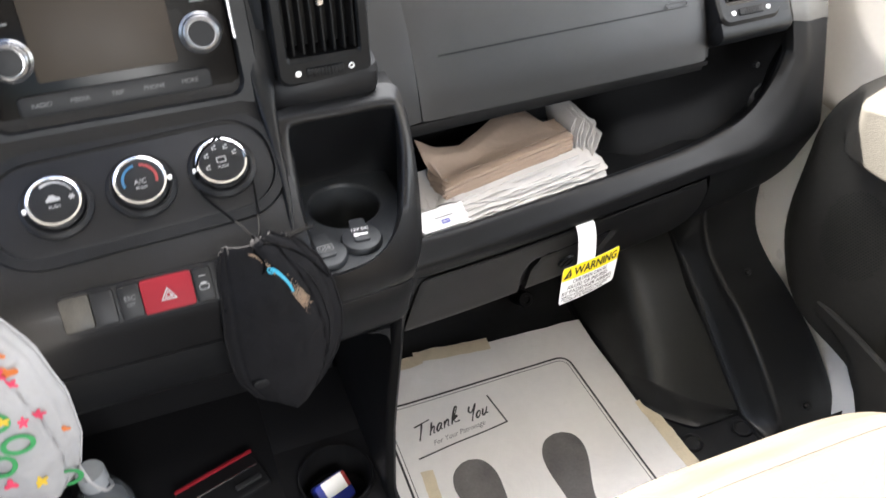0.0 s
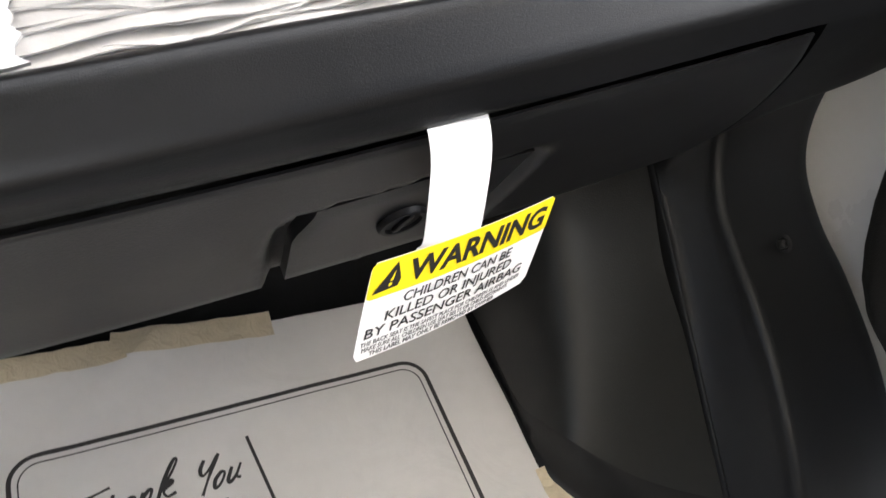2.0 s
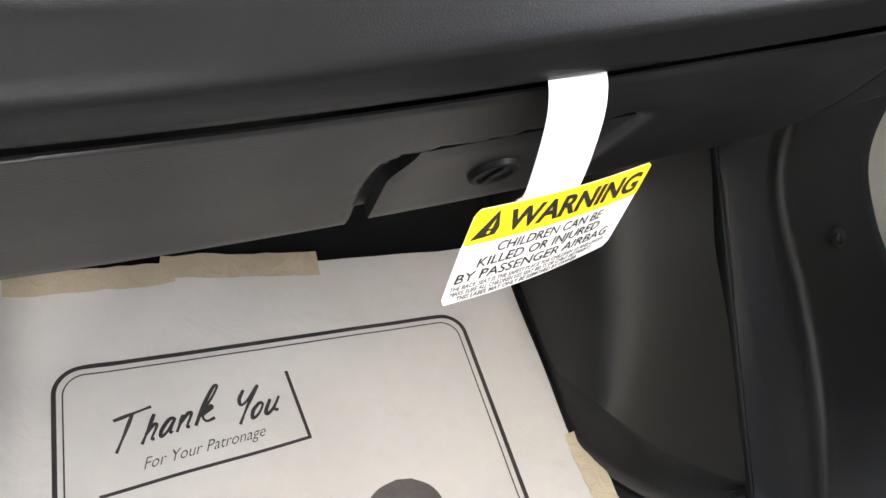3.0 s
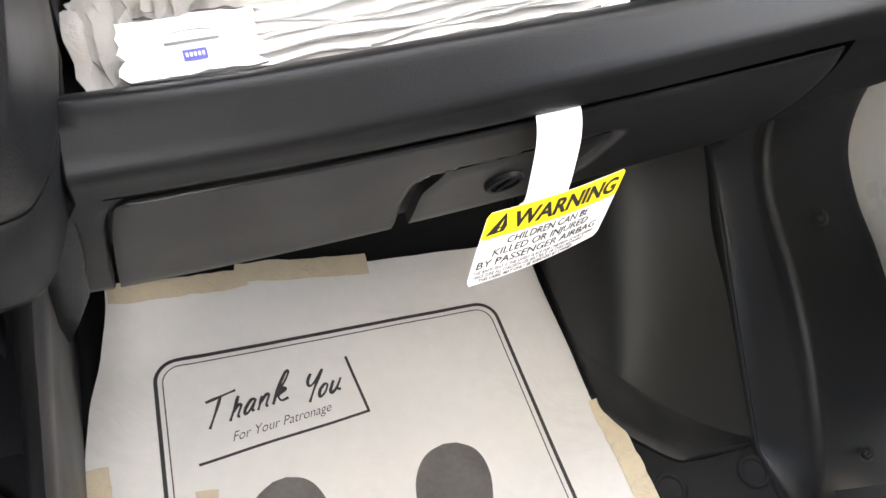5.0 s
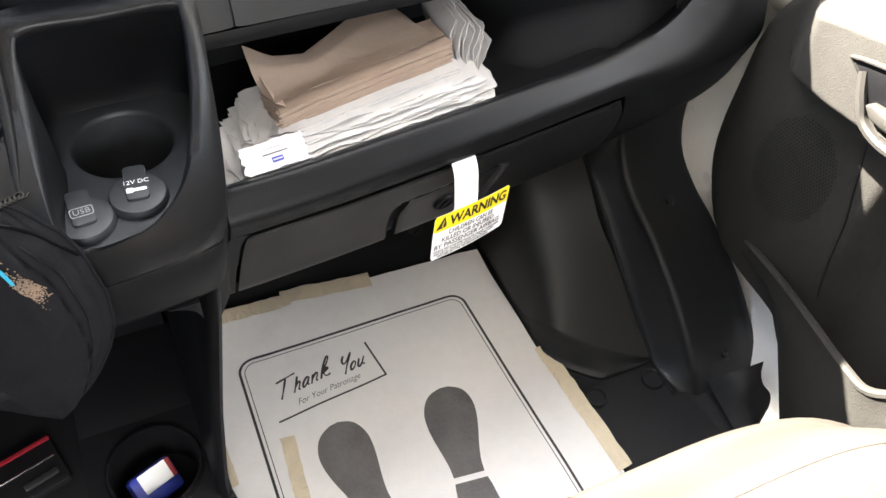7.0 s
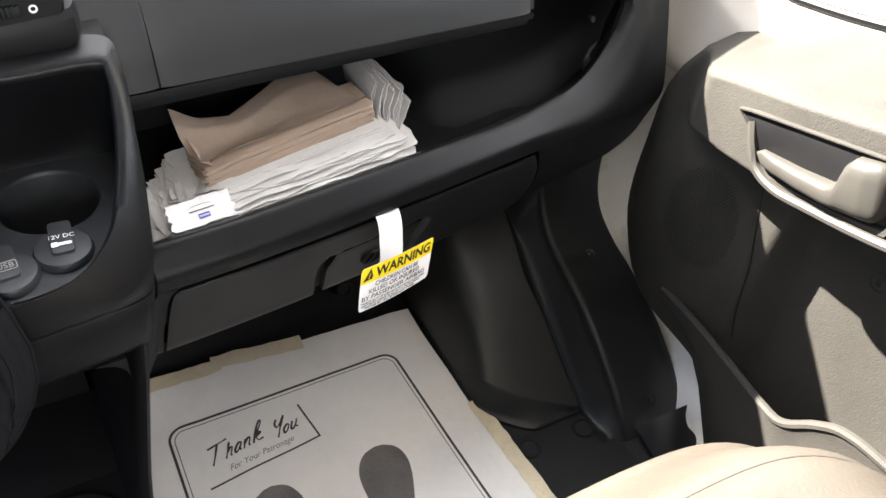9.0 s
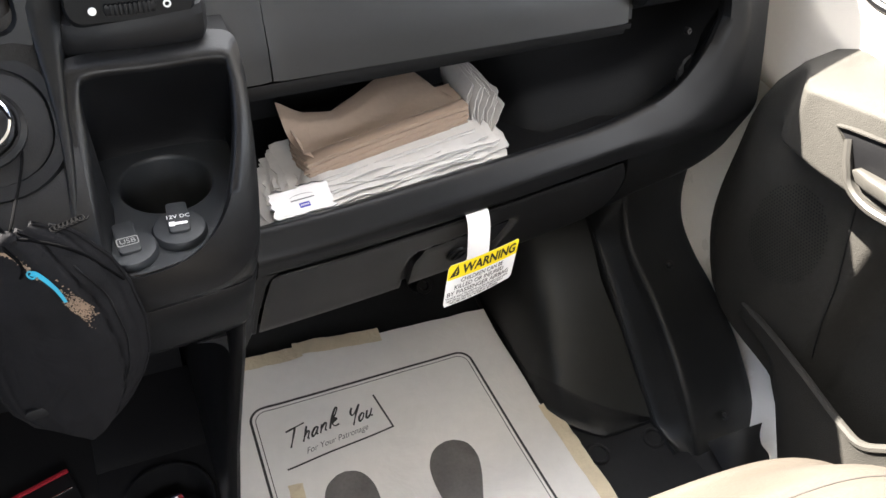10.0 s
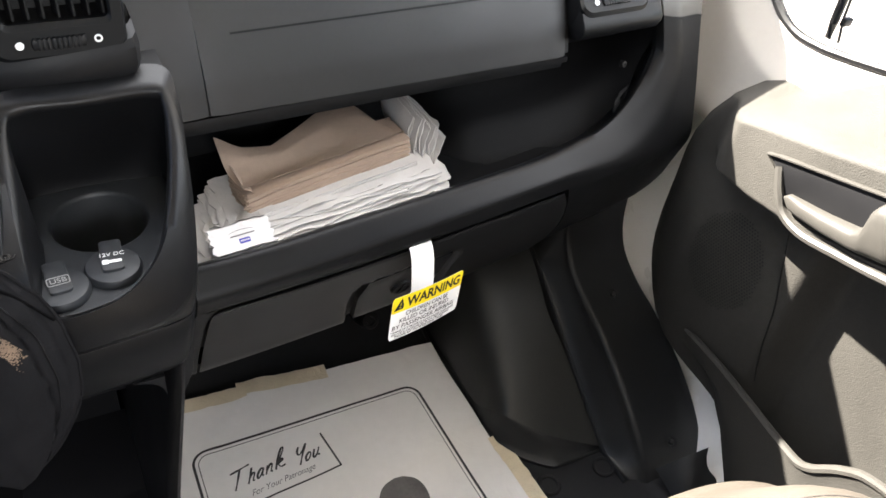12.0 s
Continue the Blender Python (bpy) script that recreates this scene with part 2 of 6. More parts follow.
def revolve(profile, m=Matrix(), n=40, cap=False):
    """Profile of (radius, height) turned round the z axis of m."""
    rows = [[m @ Vector((r * math.cos(2 * math.pi * k / n), r * math.sin(2 * math.pi * k / n), z)) for k in range(n)] for r, z in profile]
    bm = loft(rows, close_v=True)
    if cap:
        bm.faces.ensure_lookup_table()
        bm.verts.ensure_lookup_table()
        bm.faces.new([bm.verts[(len(rows) - 1) * n + k] for k in range(n)])
        bm.faces.new([bm.verts[k] for k in range(n)])
    return bm


def basis(o, x, y):
    """A matrix with its origin at o, x along x and z along x cross y."""
    x = Vector(x).normalized()
    z = x.cross(Vector(y)).normalized()
    y = z.cross(x)
    return Matrix(((x.x, y.x, z.x, o[0]), (x.y, y.y, z.y, o[1]), (x.z, y.z, z.z, o[2]), (0, 0, 0, 1)))


def words(text, size, m, width=0.0, bold=0.0, shear=0.0, align="CENTER", lift=0.0002):
    """Lettering as a thin mesh, in the x-y plane of m; width: stretched to this width."""
    c = bpy.data.curves.new("lettering", "FONT")
    c.body, c.size, c.shear, c.offset = text, size, shear, bold
    c.align_x, c.align_y, c.extrude, c.resolution_u = align, "CENTER", 0.00008, 3
    o = new("lettering", c)
    me = bpy.data.meshes.new_from_object(o.evaluated_get(bpy.context.evaluated_depsgraph_get()))
    bm = bmesh.new()
    bm.from_mesh(me)
    bpy.data.objects.remove(o)
    bpy.data.meshes.remove(me)
    if width:
        xs = [v.co.x for v in bm.verts]
        k = width / (max(xs) - min(xs))
        for v in bm.verts:
            v.co.x *= k
    for v in bm.verts:
        v.co = m @ Vector((v.co.x, v.co.y, v.co.z + lift))
    return bm


def merge(*bms):
    out = bmesh.new()
    for b in bms:
        me = bpy.data.meshes.new("tmp")
        b.to_mesh(me)
        b.free()
        out.from_mesh(me)
        bpy.data.meshes.remove(me)
    return out


# ---- cab shell: floor, walls, roof ----
rows = []
for j in range(41):
    y = lerp(-1.95, 0.235, j / 40)
    edge = 0.655 if y > -0.13 else 0.606
    rows.append([(lerp(-1.15, edge, i / 40), y, 0.0008 * noise.noise((i * 0.9, j * 0.9, 0))) for i in range(41)])
for k in range(1, 15):
    a = k / 14
    rows.append([(lerp(-1.15, 0.655, i / 40), 0.235 + 0.30 * a, 0.42 * a ** 1.35) for i in range(41)])
tagged(part("floor", thick(loft(rows), -0.02), RUBBER), "black rubber cab floor rising to the toe board", "floor", "", "structure")
tagged(part("door_sill", box((0.585, -1.0, -0.17), (0.70, 0.05, -0.145)), WHITEPAINT), "white painted door sill below the floor edge", "sill", "", "structure")
tagged(part("wall_front", box((-1.2, 0.535, 0.0), (0.75, 0.56, 0.64)), BLACK), "black firewall behind the dashboard", "wall", "", "structure")
# unseen back wall, opened only to make room for the added fill lamp
tagged(part("wall_back", merge(box((-1.25, -2.0, 0.0), (0.80, -1.96, 0.74)), box((-1.25, -2.0, 1.56), (0.80, -1.96, 1.62)), box((-1.25, -2.0, 0.74), (-1.0, -1.96, 1.56)), box((0.5, -2.0, 0.74), (0.80, -1.96, 1.56))), WALLDK), "unseen dark bulkhead behind the seats, left open for the rear fill", "wall", "", "structure")
tagged(part("ceiling", box((-1.25, -1.96, 1.60), (0.80, 0.02, 1.64)), HEADLINER), "pale cab headliner", "ceiling", "", "structure")
tagged(part("wall_left", merge(box((-1.25, -1.96, 0.0), (-1.20, 0.535, 0.82)), box((-1.25, -1.96, 0.82), (-1.20, -0.80, 1.60)), box((-1.25, -0.80, 1.44), (-1.20, 0.10, 1.60))), WALLDK),
       "dark driver side wall with a window opening", "wall", "", "structure")

# ---- dashboard: passenger side ----
dash = root("dashboard", (0.0, 0.1, 0.28), "dark grey plastic van dashboard with open shelf and glovebox", "dashboard")


def bow(x):
    """How far the passenger fascia bends away towards the door."""
    return 0.02 * x + 0.15 * x * x if x < 0.43 else 0.0363 + 0.149 * (x - 0.43)


def face_y(x, z):
    """Depth of the lower fascia at a place of the passenger side."""
    y = table([(0.25, 0.043), (0.297, 0.029), (0.432, -0.0105), (0.9, -0.0105)], z) + bow(x)
    y += (0.33 * max(0.0, z - 0.445) + 0.30 * max(0.0, z - 0.60)) * smooth01(0.34, 0.52, x)
    y += 0.85 * max(0.0, x - 0.53) ** 2
    return y


def gap_z(x):
    """Upper edge of the glovebox opening."""
    return table([(0.0, 0.4125), (0.10, 0.4185), (0.20, 0.4260), (0.30, 0.4325), (0.424, 0.4345)], x)


def foot_z(x):
    """Lower edge of the glovebox lid."""
    return table([(-0.02, 0.2915), (0.02, 0.2940), (0.09, 0.2990), (0.165, 0.3045), (0.25, 0.3105), (0.325, 0.3180), (0.41, 0.3215), (0.5, 0.326)], x)


INNER = [(-0.002, 0.4575), (0.07, 0.4595), (0.16, 0.4650), (0.24, 0.4680), (0.32, 0.4705), (0.40, 0.4715), (0.45, 0.4745), (0.480, 0.4775), (0.512, 0.4890), (0.540, 0.5105), (0.558, 0.5370), (0.566, 0.5560), (0.562, 0.592), (0.552, 0.655), (0.543, 0.735)]
MIDDLE = [(-0.0035, 0.4130), (0.07, 0.4168), (0.16, 0.4230), (0.24, 0.4288), (0.32, 0.4330), (0.424, 0.4345), (0.490, 0.4250), (0.540, 0.4220), (0.585, 0.4260), (0.618, 0.4480), (0.634, 0.4850), (0.634, 0.530), (0.622, 0.586), (0.616, 0.656), (0.612, 0.735)]
OUTER = [(0.412, 0.3215), (0.480, 0.3265), (0.540, 0.332), (0.600, 0.338), (0.635, 0.358), (0.640, 0.408), (0.640, 0.480), (0.642, 0.580), (0.641, 0.655), (0.638, 0.735)]
inner = spline([(a, 0, b) for a, b in INNER], 8)
middle = spline([(a, 0, b) for a, b in MIDDLE], 8)
K0 = 5 * 8
outer = spline([(a, 0, b) for a, b in OUTER], 8)

cols, skin_cols = [], []
for k, (a, b) in enumerate(zip(inner, middle)):
    s = k / (len(inner) - 1)
    drop = 0.036 * (1 - smooth01(0.45, 0.70, s))
    side = 0.012 * smooth01(0.5, 0.8, s)
    fa = face_y(a.x, a.z)
    back = lerp(1.0, 0.6, smooth01(0.45, 0.70, s))
    col = [(a.x + side, 0.235, a.z - drop), (a.x + side, fa + 0.056 * back, a.z - drop), (a.x + side * 0.5, fa + 0.051 * back, a.z - drop * 0.72),
           (a.x, fa + 0.042 * back, a.z - drop * 0.36 - 0.002), (a.x, fa + 0.030 * back, a.z - drop * 0.13), (a.x, fa + 0.0235, a.z - 0.0004), (a.x, fa + 0.0200, a.z)]
    for v in range(1, 13):
        w = v / 12
        x, z = lerp(a.x, b.x, w), lerp(a.z, b.z, w)
        # bevel from the top edge to a soft crease, then the flat face
        bevel = 0.0190 * max(0.0, 1 - w / 0.46) * (1 - 0.45 * smooth01(0.55, 0.8, s))
        crown = -0.0006 * math.exp(-((w - 0.42) / 0.20) ** 2)
        col.append((x, face_y(x, z) + bevel + crown, z))
    cols.append(col)
    if k >= K0:
        c = outer[min(k - K0, len(outer) - 1)]
        q = (k - K0) / (len(inner) - 1 - K0)
        sc = []
        for v in range(17):
            w = v / 16
            x, z = lerp(b.x, c.x, w), lerp(b.z, c.z, w)
            if k == K0:
                x, z = spline([(0.4240, 0, 0.4345), (0.4400, 0, 0.398), (0.4465, 0, 0.366), (0.4430, 0, 0.345), (0.4325, 0, 0.3310), (0.4120, 0, 0.3215)], 16)[v * 5].xz
            elif k < K0 + 8:
                e = spline([(0.4240, 0, 0.4345), (0.4400, 0, 0.398), (0.4465, 0, 0.366), (0.4430, 0, 0.345), (0.4325, 0, 0.3310), (0.4120, 0, 0.3215)], 16)[v * 5]
                f = 1 - (k - K0) / 8
                bx, bz = lerp(0.424, 0.412, w), lerp(0.4345, 0.3215, w)
                x, z = x + (e.x - bx) * f, z + (e.z - bz) * f
            roll = 0.045 * smooth01(0.45, 1.0, w) ** 2 * smooth01(0.42, 0.72, q) + 0.010 * smooth01(0.80, 1.0, w) ** 2
            sc.append((x, face_y(x, z) + roll, z))
        e = sc[-1]
        sc.append((e[0] - 0.004 * smooth01(0.5, 0.7, q), e[1] + 0.012, e[2] + 0.004 * (1 - smooth01(0.4, 0.6, q))))
        sc.append((e[0] - 0.010 * smooth01(0.5, 0.7, q), e[1] + 0.060, e[2] + 0.010 * (1 - smooth01(0.4, 0.6, q))))
        skin_cols.append(sc)
lips = [[cols[k][-1], (cols[k][-1][0], cols[k][-1][1] + 0.0016, cols[k][-1][2] - 0.0010), (cols[k][-1][0], cols[k][-1][1] + 0.030, cols[k][-1][2] + 0.002)] for k in range(2, K0 + 1)]
seam_lip = [[p, (p[0] + 0.0008, p[1] + 0.0012, p[2]), (p[0] + 0.001, p[1] + 0.025, p[2])] for p in skin_cols[0][:17]]
# end stile beside the console, flush with the rail
stile = []
for k in range(23):
    z = lerp(0.2915, cols[0][-1][2], k / 22)
    x0 = table([(0.29, -0.0210), (0.324, -0.0220), (0.38, -0.0160), (0.413, -0.0035)], z)
    x1 = table([(0.29, -0.0055), (0.332, -0.0030), (0.386, 0.0030), (0.404, 0.0075), (0.413, 0.0150)], z)
    r = [(lerp(x0, x1, q / 4), face_y(0, z), z) for q in range(5)]
    stile.append([(x0 - 0.002, face_y(0, z) + 0.06, z), (x0 - 0.0015, face_y(0, z) + 0.004, z), (x0 - 0.0004, face_y(0, z) + 0.0010, z)] + r + [(x1 + 0.0010, face_y(0, z) + 0.0012, z), (x1 + 0.0012, face_y(0, z) + 0.03, z)])
stile = [[(p[0], p[1] + 0.03, p[2]) for p in stile[0]], [(p[0], p[1] + 0.002, p[2] - 0.0012) for p in stile[0]]] + stile
left_end = [[(p[0] - 0.0015, p[1] + 0.0025, p[2]) for p in cols[0]], [(p[0] - 0.0018, p[1] + 0.05, p[2]) for p in cols[0]]]
cut = 12 * 8
part("post_cap", merge(loft(cols[cut:]), loft(skin_cols[cut - K0:])), LITDASH, dash, "upper end of the dashboard, coloured paler for the light on it", angle=48)
part("fascia", merge(loft([left_end[1], left_end[0]] + cols[:cut + 1]), loft(skin_cols[:cut + 1 - K0]), loft(lips), loft(seam_lip), loft(stile)), DASH, dash, "shelf rail sweeping up into the end post, with the frame round the glovebox", angle=48)
seam_pts = [Vector(p) + Vector((0, -0.0002, 0)) for p in cols[cut][5:] + skin_cols[cut - K0][1:17]]
part("seam", tube(seam_pts, 0.0009, 6), BLACK, dash)
wall_path = [(-0.010, 0.226), (0.10, 0.226), (0.20, 0.226), (0.30, 0.226), (0.38, 0.225), (0.42, 0.224)] + [(0.450 + 0.132 * math.sin(radians(a)), 0.222 - 0.100 * (1 - math.cos(radians(a)))) for a in range(0, 91, 6)]
part("shelf_wall", loft([[(x + 0.010 * q * smooth01(0.44, 0.56, x), y, lerp(0.405 + 0.085 * smooth01(0.45, 0.58, x), 0.604, q)) for q in [j / 10 for j in range(11)]] for x, y in wall_path]), SHELF, dash, "curved wall of the open shelf", angle=70)
dm = basis((0.6163, 0.1434, 0.6546), (0.95, 0.29, 0.0), (-0.06, 0.53, 0.845))
side_vent = part("side_outlet", slab(outline(0.0105, 0.112, 0.003), 0.004, dm @ pose(0, 0, -0.001), 0.001), BLACK, dash, "narrow side window outlet")
for k in range(9):
    part("slat", slab(outline(0.0085, 0.0020, 0.0008, 2), 0.0014, dm @ pose(0, -0.048 + 0.012 * k, 0.0028), 0.0005), DASH, side_vent)

# shelf cavity
part("shelf_ceiling", box((-0.004, 0.096, 0.556), (0.436, 0.235, 0.562)), BLACK, dash)
part("shelf_ceiling", box((0.45, 0.13, 0.585), (0.585, 0.235, 0.592)), BLACK, dash)
part("shelf_side", box((-0.006, 0.078, 0.42), (-0.001, 0.236, 0.565), 0.001), BLACK, dash)
hump = []
for p in spline([(0.31, 0, 0.434), (0.345, 0, 0.462), (0.40, 0, 0.467), (0.45, 0, 0.4720), (0.48, 0, 0.4785), (0.512, 0, 0.491), (0.54, 0, 0.513), (0.557, 0, 0.540), (0.5645, 0, 0.560), (0.566, 0, 0.60)], 5):
    drop = 0.030 * (1 - smooth01(0.49, 0.55, p.x))
    hump.append([(p.x, y, p.z - drop * (1 - smooth01(0.094, 0.142, y)) + 0.026 * smooth01(0.150, 0.226, y) ** 2) for y in [lerp(0.085 + 0.025 * smooth01(0.52, 0.56, p.x), 0.226, k / 18) for k in range(19)]])
part("shelf_step", loft(hump), SHELF, dash, "raised step sweeping up into the end of the shelf", angle=80)

part("moulded_notch", tube(spline([(0.510, 0.084, 0.474), (0.5155, 0.085, 0.480), (0.518, 0.090, 0.497), (0.541, 0.100, 0.507)], 5), 0.0014, 6), DASH, dash, "raised edge of a small notch")
# flat black plate painted in for the shade inside the notch
part("notch_shade", slab([(0.0, 0.0), (0.006, 0.006), (0.006, 0.020), (0.020, 0.032), (0.004, 0.026), (-0.002, 0.010)], 0.001, basis((0.520, 0.0855, 0.480), (1, 0.15, 0), (0, 0.3, 0.9))), BLACK, dash)
# dark inside of the glovebox behind the lid gaps, and the underside
under = []
for i in range(13):
    x = lerp(-0.03, 0.575, i / 12)
    under.append([(x, face_y(min(x, 0.56), foot_z(x)) + 0.012, foot_z(x) - 0.001 + 0.02 * smooth01(0.42, 0.55, x)), (x, 0.13, 0.272), (x, 0.24, 0.25), (x, 0.36, 0.24)])
part("lower_cover", loft(under), BLACK, dash)

# glovebox lid with handle pocket


def lid_patch(left, right, top, bottom, nu, nv, depth, back=0.016):
    """A panel on the fascia between four boundary curves given as (x, z); depth(x, z) sinks it."""
    rws = []
    for j in range(nv + 1):
        v = j / nv
        r = []
        for i in range(nu + 1):
            u = i / nu
            lf, rt, tp, bt = left(v), right(v), top(u), bottom(u)
            c00, c10, c01, c11 = left(0), right(0), left(1), right(1)
            x, z = [lerp(lf[n], rt[n], u) + lerp(tp[n], bt[n], v) - lerp(lerp(c00[n], c10[n], u), lerp(c01[n], c11[n], u), v) for n in (0, 1)]
            edge = min(i, nu - i, j, nv - j)
            r.append((x, face_y(x, z) - 0.0012 + (0.0010 if edge == 0 else 0.0002 if edge == 1 else 0.0) + depth(x, z), z))
        r = [(r[0][0], r[0][1] + back, r[0][2])] + r + [(r[-1][0], r[-1][1] + back, r[-1][2])]
        rws.append(r)
    return loft([[(p[0], p[1] + back, p[2]) for p in rws[0]]] + rws + [[(p[0], p[1] + back, p[2]) for p in rws[-1]]])


RIGHT = spline([(0.4200, 0, 0.4288), (0.4375, 0, 0.398), (0.4440, 0, 0.366), (0.4405, 0, 0.346), (0.4300, 0, 0.3325), (0.4080, 0, 0.3225)], 12)
LEFT = spline([(0.0165, 0, 0.4065), (0.0110, 0, 0.4030), (0.0080, 0, 0.390), (0.0040, 0, 0.360), (0.0012, 0, 0.330), (-0.0015, 0, 0.2945)], 12)


def along(curve, v):
    p = curve[round(v * (len(curve) - 1))]
    return (p.x, p.z)


def pocket_top(x):
    return table([(0.150, 0.3740), (0.18, 0.3800), (0.225, 0.3855), (0.29, 0.3880)], x)


def pocket(x, z):
    """Scooped hollow round the pull handle."""
    l_edge = table([(0.29, 0.1595), (0.345, 0.1565), (0.366, 0.1585), (0.382, 0.169)], z)
    r_edge = table([(0.29, 0.268), (0.335, 0.279), (0.38, 0.291)], z)
    return 0.010 * smooth01(l_edge, l_edge + 0.007, x) * (1 - smooth01(r_edge - 0.012, r_edge, x)) * (1 - smooth01(pocket_top(x) - 0.005, pocket_top(x), z))


part("glovebox_bin", lid_patch(lambda v: (-0.012, lerp(0.424, 0.304, v)), lambda v: (0.450, lerp(0.442, 0.326, v)), lambda u: (lerp(-0.012, 0.450, u), lerp(0.424, 0.442, u)), lambda u: (lerp(-0.012, 0.450, u), lerp(0.304, 0.326, u)), 40, 8, lambda x, z: 0.026, 0.05), BLACK, dash)
glove = part("glovebox_lid", lid_patch(lambda v: along(LEFT, v), lambda v: along(RIGHT, v), lambda u: (lerp(0.0165, 0.4200, u), gap_z(lerp(0.0165, 0.4200, u)) - lerp(0.0068, 0.0056, u)),
                                       lambda u: (lerp(-0.0015, 0.4080, u), foot_z(lerp(-0.0015, 0.4080, u))), 120, 36, pocket, 0.0016), LID, dash, "closed smooth dark glovebox lid", angle=50)
part("glovebox_handle", lid_patch(lambda v: (lerp(0.1775, 0.1685, smooth01(0, 0.4, v)) + 0.002 * v, lerp(0.3755, foot_z(0.17) + 0.001, v)), lambda v: (lerp(0.2800, 0.2610, v), lerp(0.3825, foot_z(0.26) + 0.001, v)),
                                  lambda u: (lerp(0.1775, 0.2800, u), pocket_top(lerp(0.1775, 0.2800, u)) - 0.0035), lambda u: (lerp(0.1705, 0.2610, u), foot_z(lerp(0.1705, 0.2610, u)) + 0.001), 24, 16, lambda x, z: 0.0006, 0.012), LID, glove, "flush pull handle", angle=50)
HX, HZ = 0.222, 0.3475
hm = basis((HX, face_y(HX, HZ) - 0.0010, HZ), (1, bow(HX + 0.5e-3) * 1e3 - bow(HX - 0.5e-3) * 1e3, 0.05), (0, -0.29, 0.96))
km = hm @ pose(0, 0, 0.0)
part("lock", merge(revolve([(0.0125, -0.003), (0.0125, 0.0012), (0.0115, 0.0026), (0.0095, 0.0026), (0.0088, 0.0010), (0.0001, 0.0010)], km, 32), slab(outline(0.0034, 0.015, 0.001, 2), 0.0018, km @ pose(0, 0, 0.0010, 0, 0, -25), 0.0004)), BLACK, glove, "round key lock")

# upper pad, airbag lid
PROFILE = spline([(0, 0.078, 0.566), (0, 0.081, 0.576), (0, 0.089, 0.600), (0, 0.106, 0.634), (0, 0.130, 0.670), (0, 0.158, 0.701), (0, 0.189, 0.721), (0, 0.222, 0.731), (0, 0.275, 0.736)], 5)


def pad_strip(xa, xb, n, inset=0.0, lo=0, hi=None, edges=True):
    out = []
    pr = PROFILE[lo:hi]
    for i in range(n + 1):
        s = i / n
        r = []
        for k, p in enumerate(pr):
            tilt = 0.006 * (p.z - 0.57) / 0.2
            x = lerp(xa - tilt, xb - tilt * 0.2, s)
            roll = 0.0012 if edges and i in (0, n) else 0.0
            r.append((x, p.y + 0.03 * x + roll + inset, p.z))
        r = [(r[0][0], r[0][1] + 0.010, r[0][2])] + r
        if i in (0, n):
            r = [(q[0], q[1] + 0.0005, q[2]) for q in r]
        if edges and i == 0:
            out.append([(q[0], q[1] + 0.008, q[2]) for q in r])
        out.append(r)
        if edges and i == n:
            out.append([(q[0], q[1] + 0.008, q[2]) for q in r])
    return out


airbag = part("airbag_lid", loft(pad_strip(0.043, 0.428, 40, 0, 0, 36)), PAD, dash, "soft dark grey airbag lid with a fine seam", angle=50)
groove = []
for i in range(31):
    x = lerp(0.070, 0.400, i / 30)
    groove.append([(x, 0.1030 + 0.03 * x + 0.5 * d, 0.6300 + 0.003 * i / 30 + d) for d in (-0.0008, 0.0008)])
part("seam", loft(groove), BLACK, airbag)
part("embossed_mark", frame_ring(outline(0.030, 0.007, 0.002, 2), outline(0.028, 0.005, 0.001, 2), 0.0006, basis((0.385, 0.1050 + 0.03 * 0.385, 0.6360), (1, 0.03, 0), (0, 0.5, 0.85)), 0.0002), PAD, airbag)
part("pad_bed", loft(pad_strip(-0.012, 0.4366, 30, 0.007, 0, None, False)), BLACK, dash)
part("pad_top", loft(pad_strip(0.0425, 0.60, 30, 0.0, 37, None)), PAD, dash)
part("pad_left", loft(pad_strip(-0.132, 0.0412, 16, 0.0, 0, None)), PAD, dash)
trail = []
for i in range(13):
    x = lerp(-0.01, 0.655, i / 12)
    trail.append([(x, 0.079 + 0.03 * x, 0.5635), (x, 0.077 + 0.03 * x, 0.558), (x, 0.079 + 0.03 * x, 0.549), (x, 0.10 + 0.03 * x, 0.545), (x, 0.24, 0.550)])
part("shelf_brow", loft([[(q[0] * 0.658, q[1], q[2]) for q in r] for r in trail]), DASH, dash)
rows = []
for j in range(9):
    y = lerp(0.268, 0.30, j / 8)
    rows.append([(lerp(-1.18, 0.70, i / 26), y + 0.02 * max(0, lerp(-1.18, 0.70, i / 26)), 0.734 + 0.012 * j / 8) for i in range(27)])
rows.append([(p[0], p[1] + 0.012, p[2] - 0.012) for p in rows[-1]])
rows.append([(p[0], 0.545, 0.612) for p in rows[-1]])
part("dash_top", loft(rows), PAD, dash, angle=60)
# rounded hood over the centre vent
rows = []
for y, zt, w in ((0.086, 0.785, 0.050), (0.092, 0.796, 0.056), (0.110, 0.800, 0.060), (0.150, 0.804, 0.062), (0.185, 0.796, 0.063), (0.215, 0.775, 0.064), (0.240, 0.735, 0.065)):
    rows.append([(-0.067 + w * math.copysign(abs(math.cos(radians(q))) ** 0.45, math.cos(radians(q))), y, lerp(0.70, zt, math.sin(radians(q)) ** 0.35)) for q in range(0, 181, 6)])
part("vent_hood", loft(rows), PAD, dash, "rounded hood over the centre vent", angle=60)
bonnet = root("bonnet", (-0.2, 0.8, 0.6), "white painted sloping bonnet outside the windscreen", "bonnet")
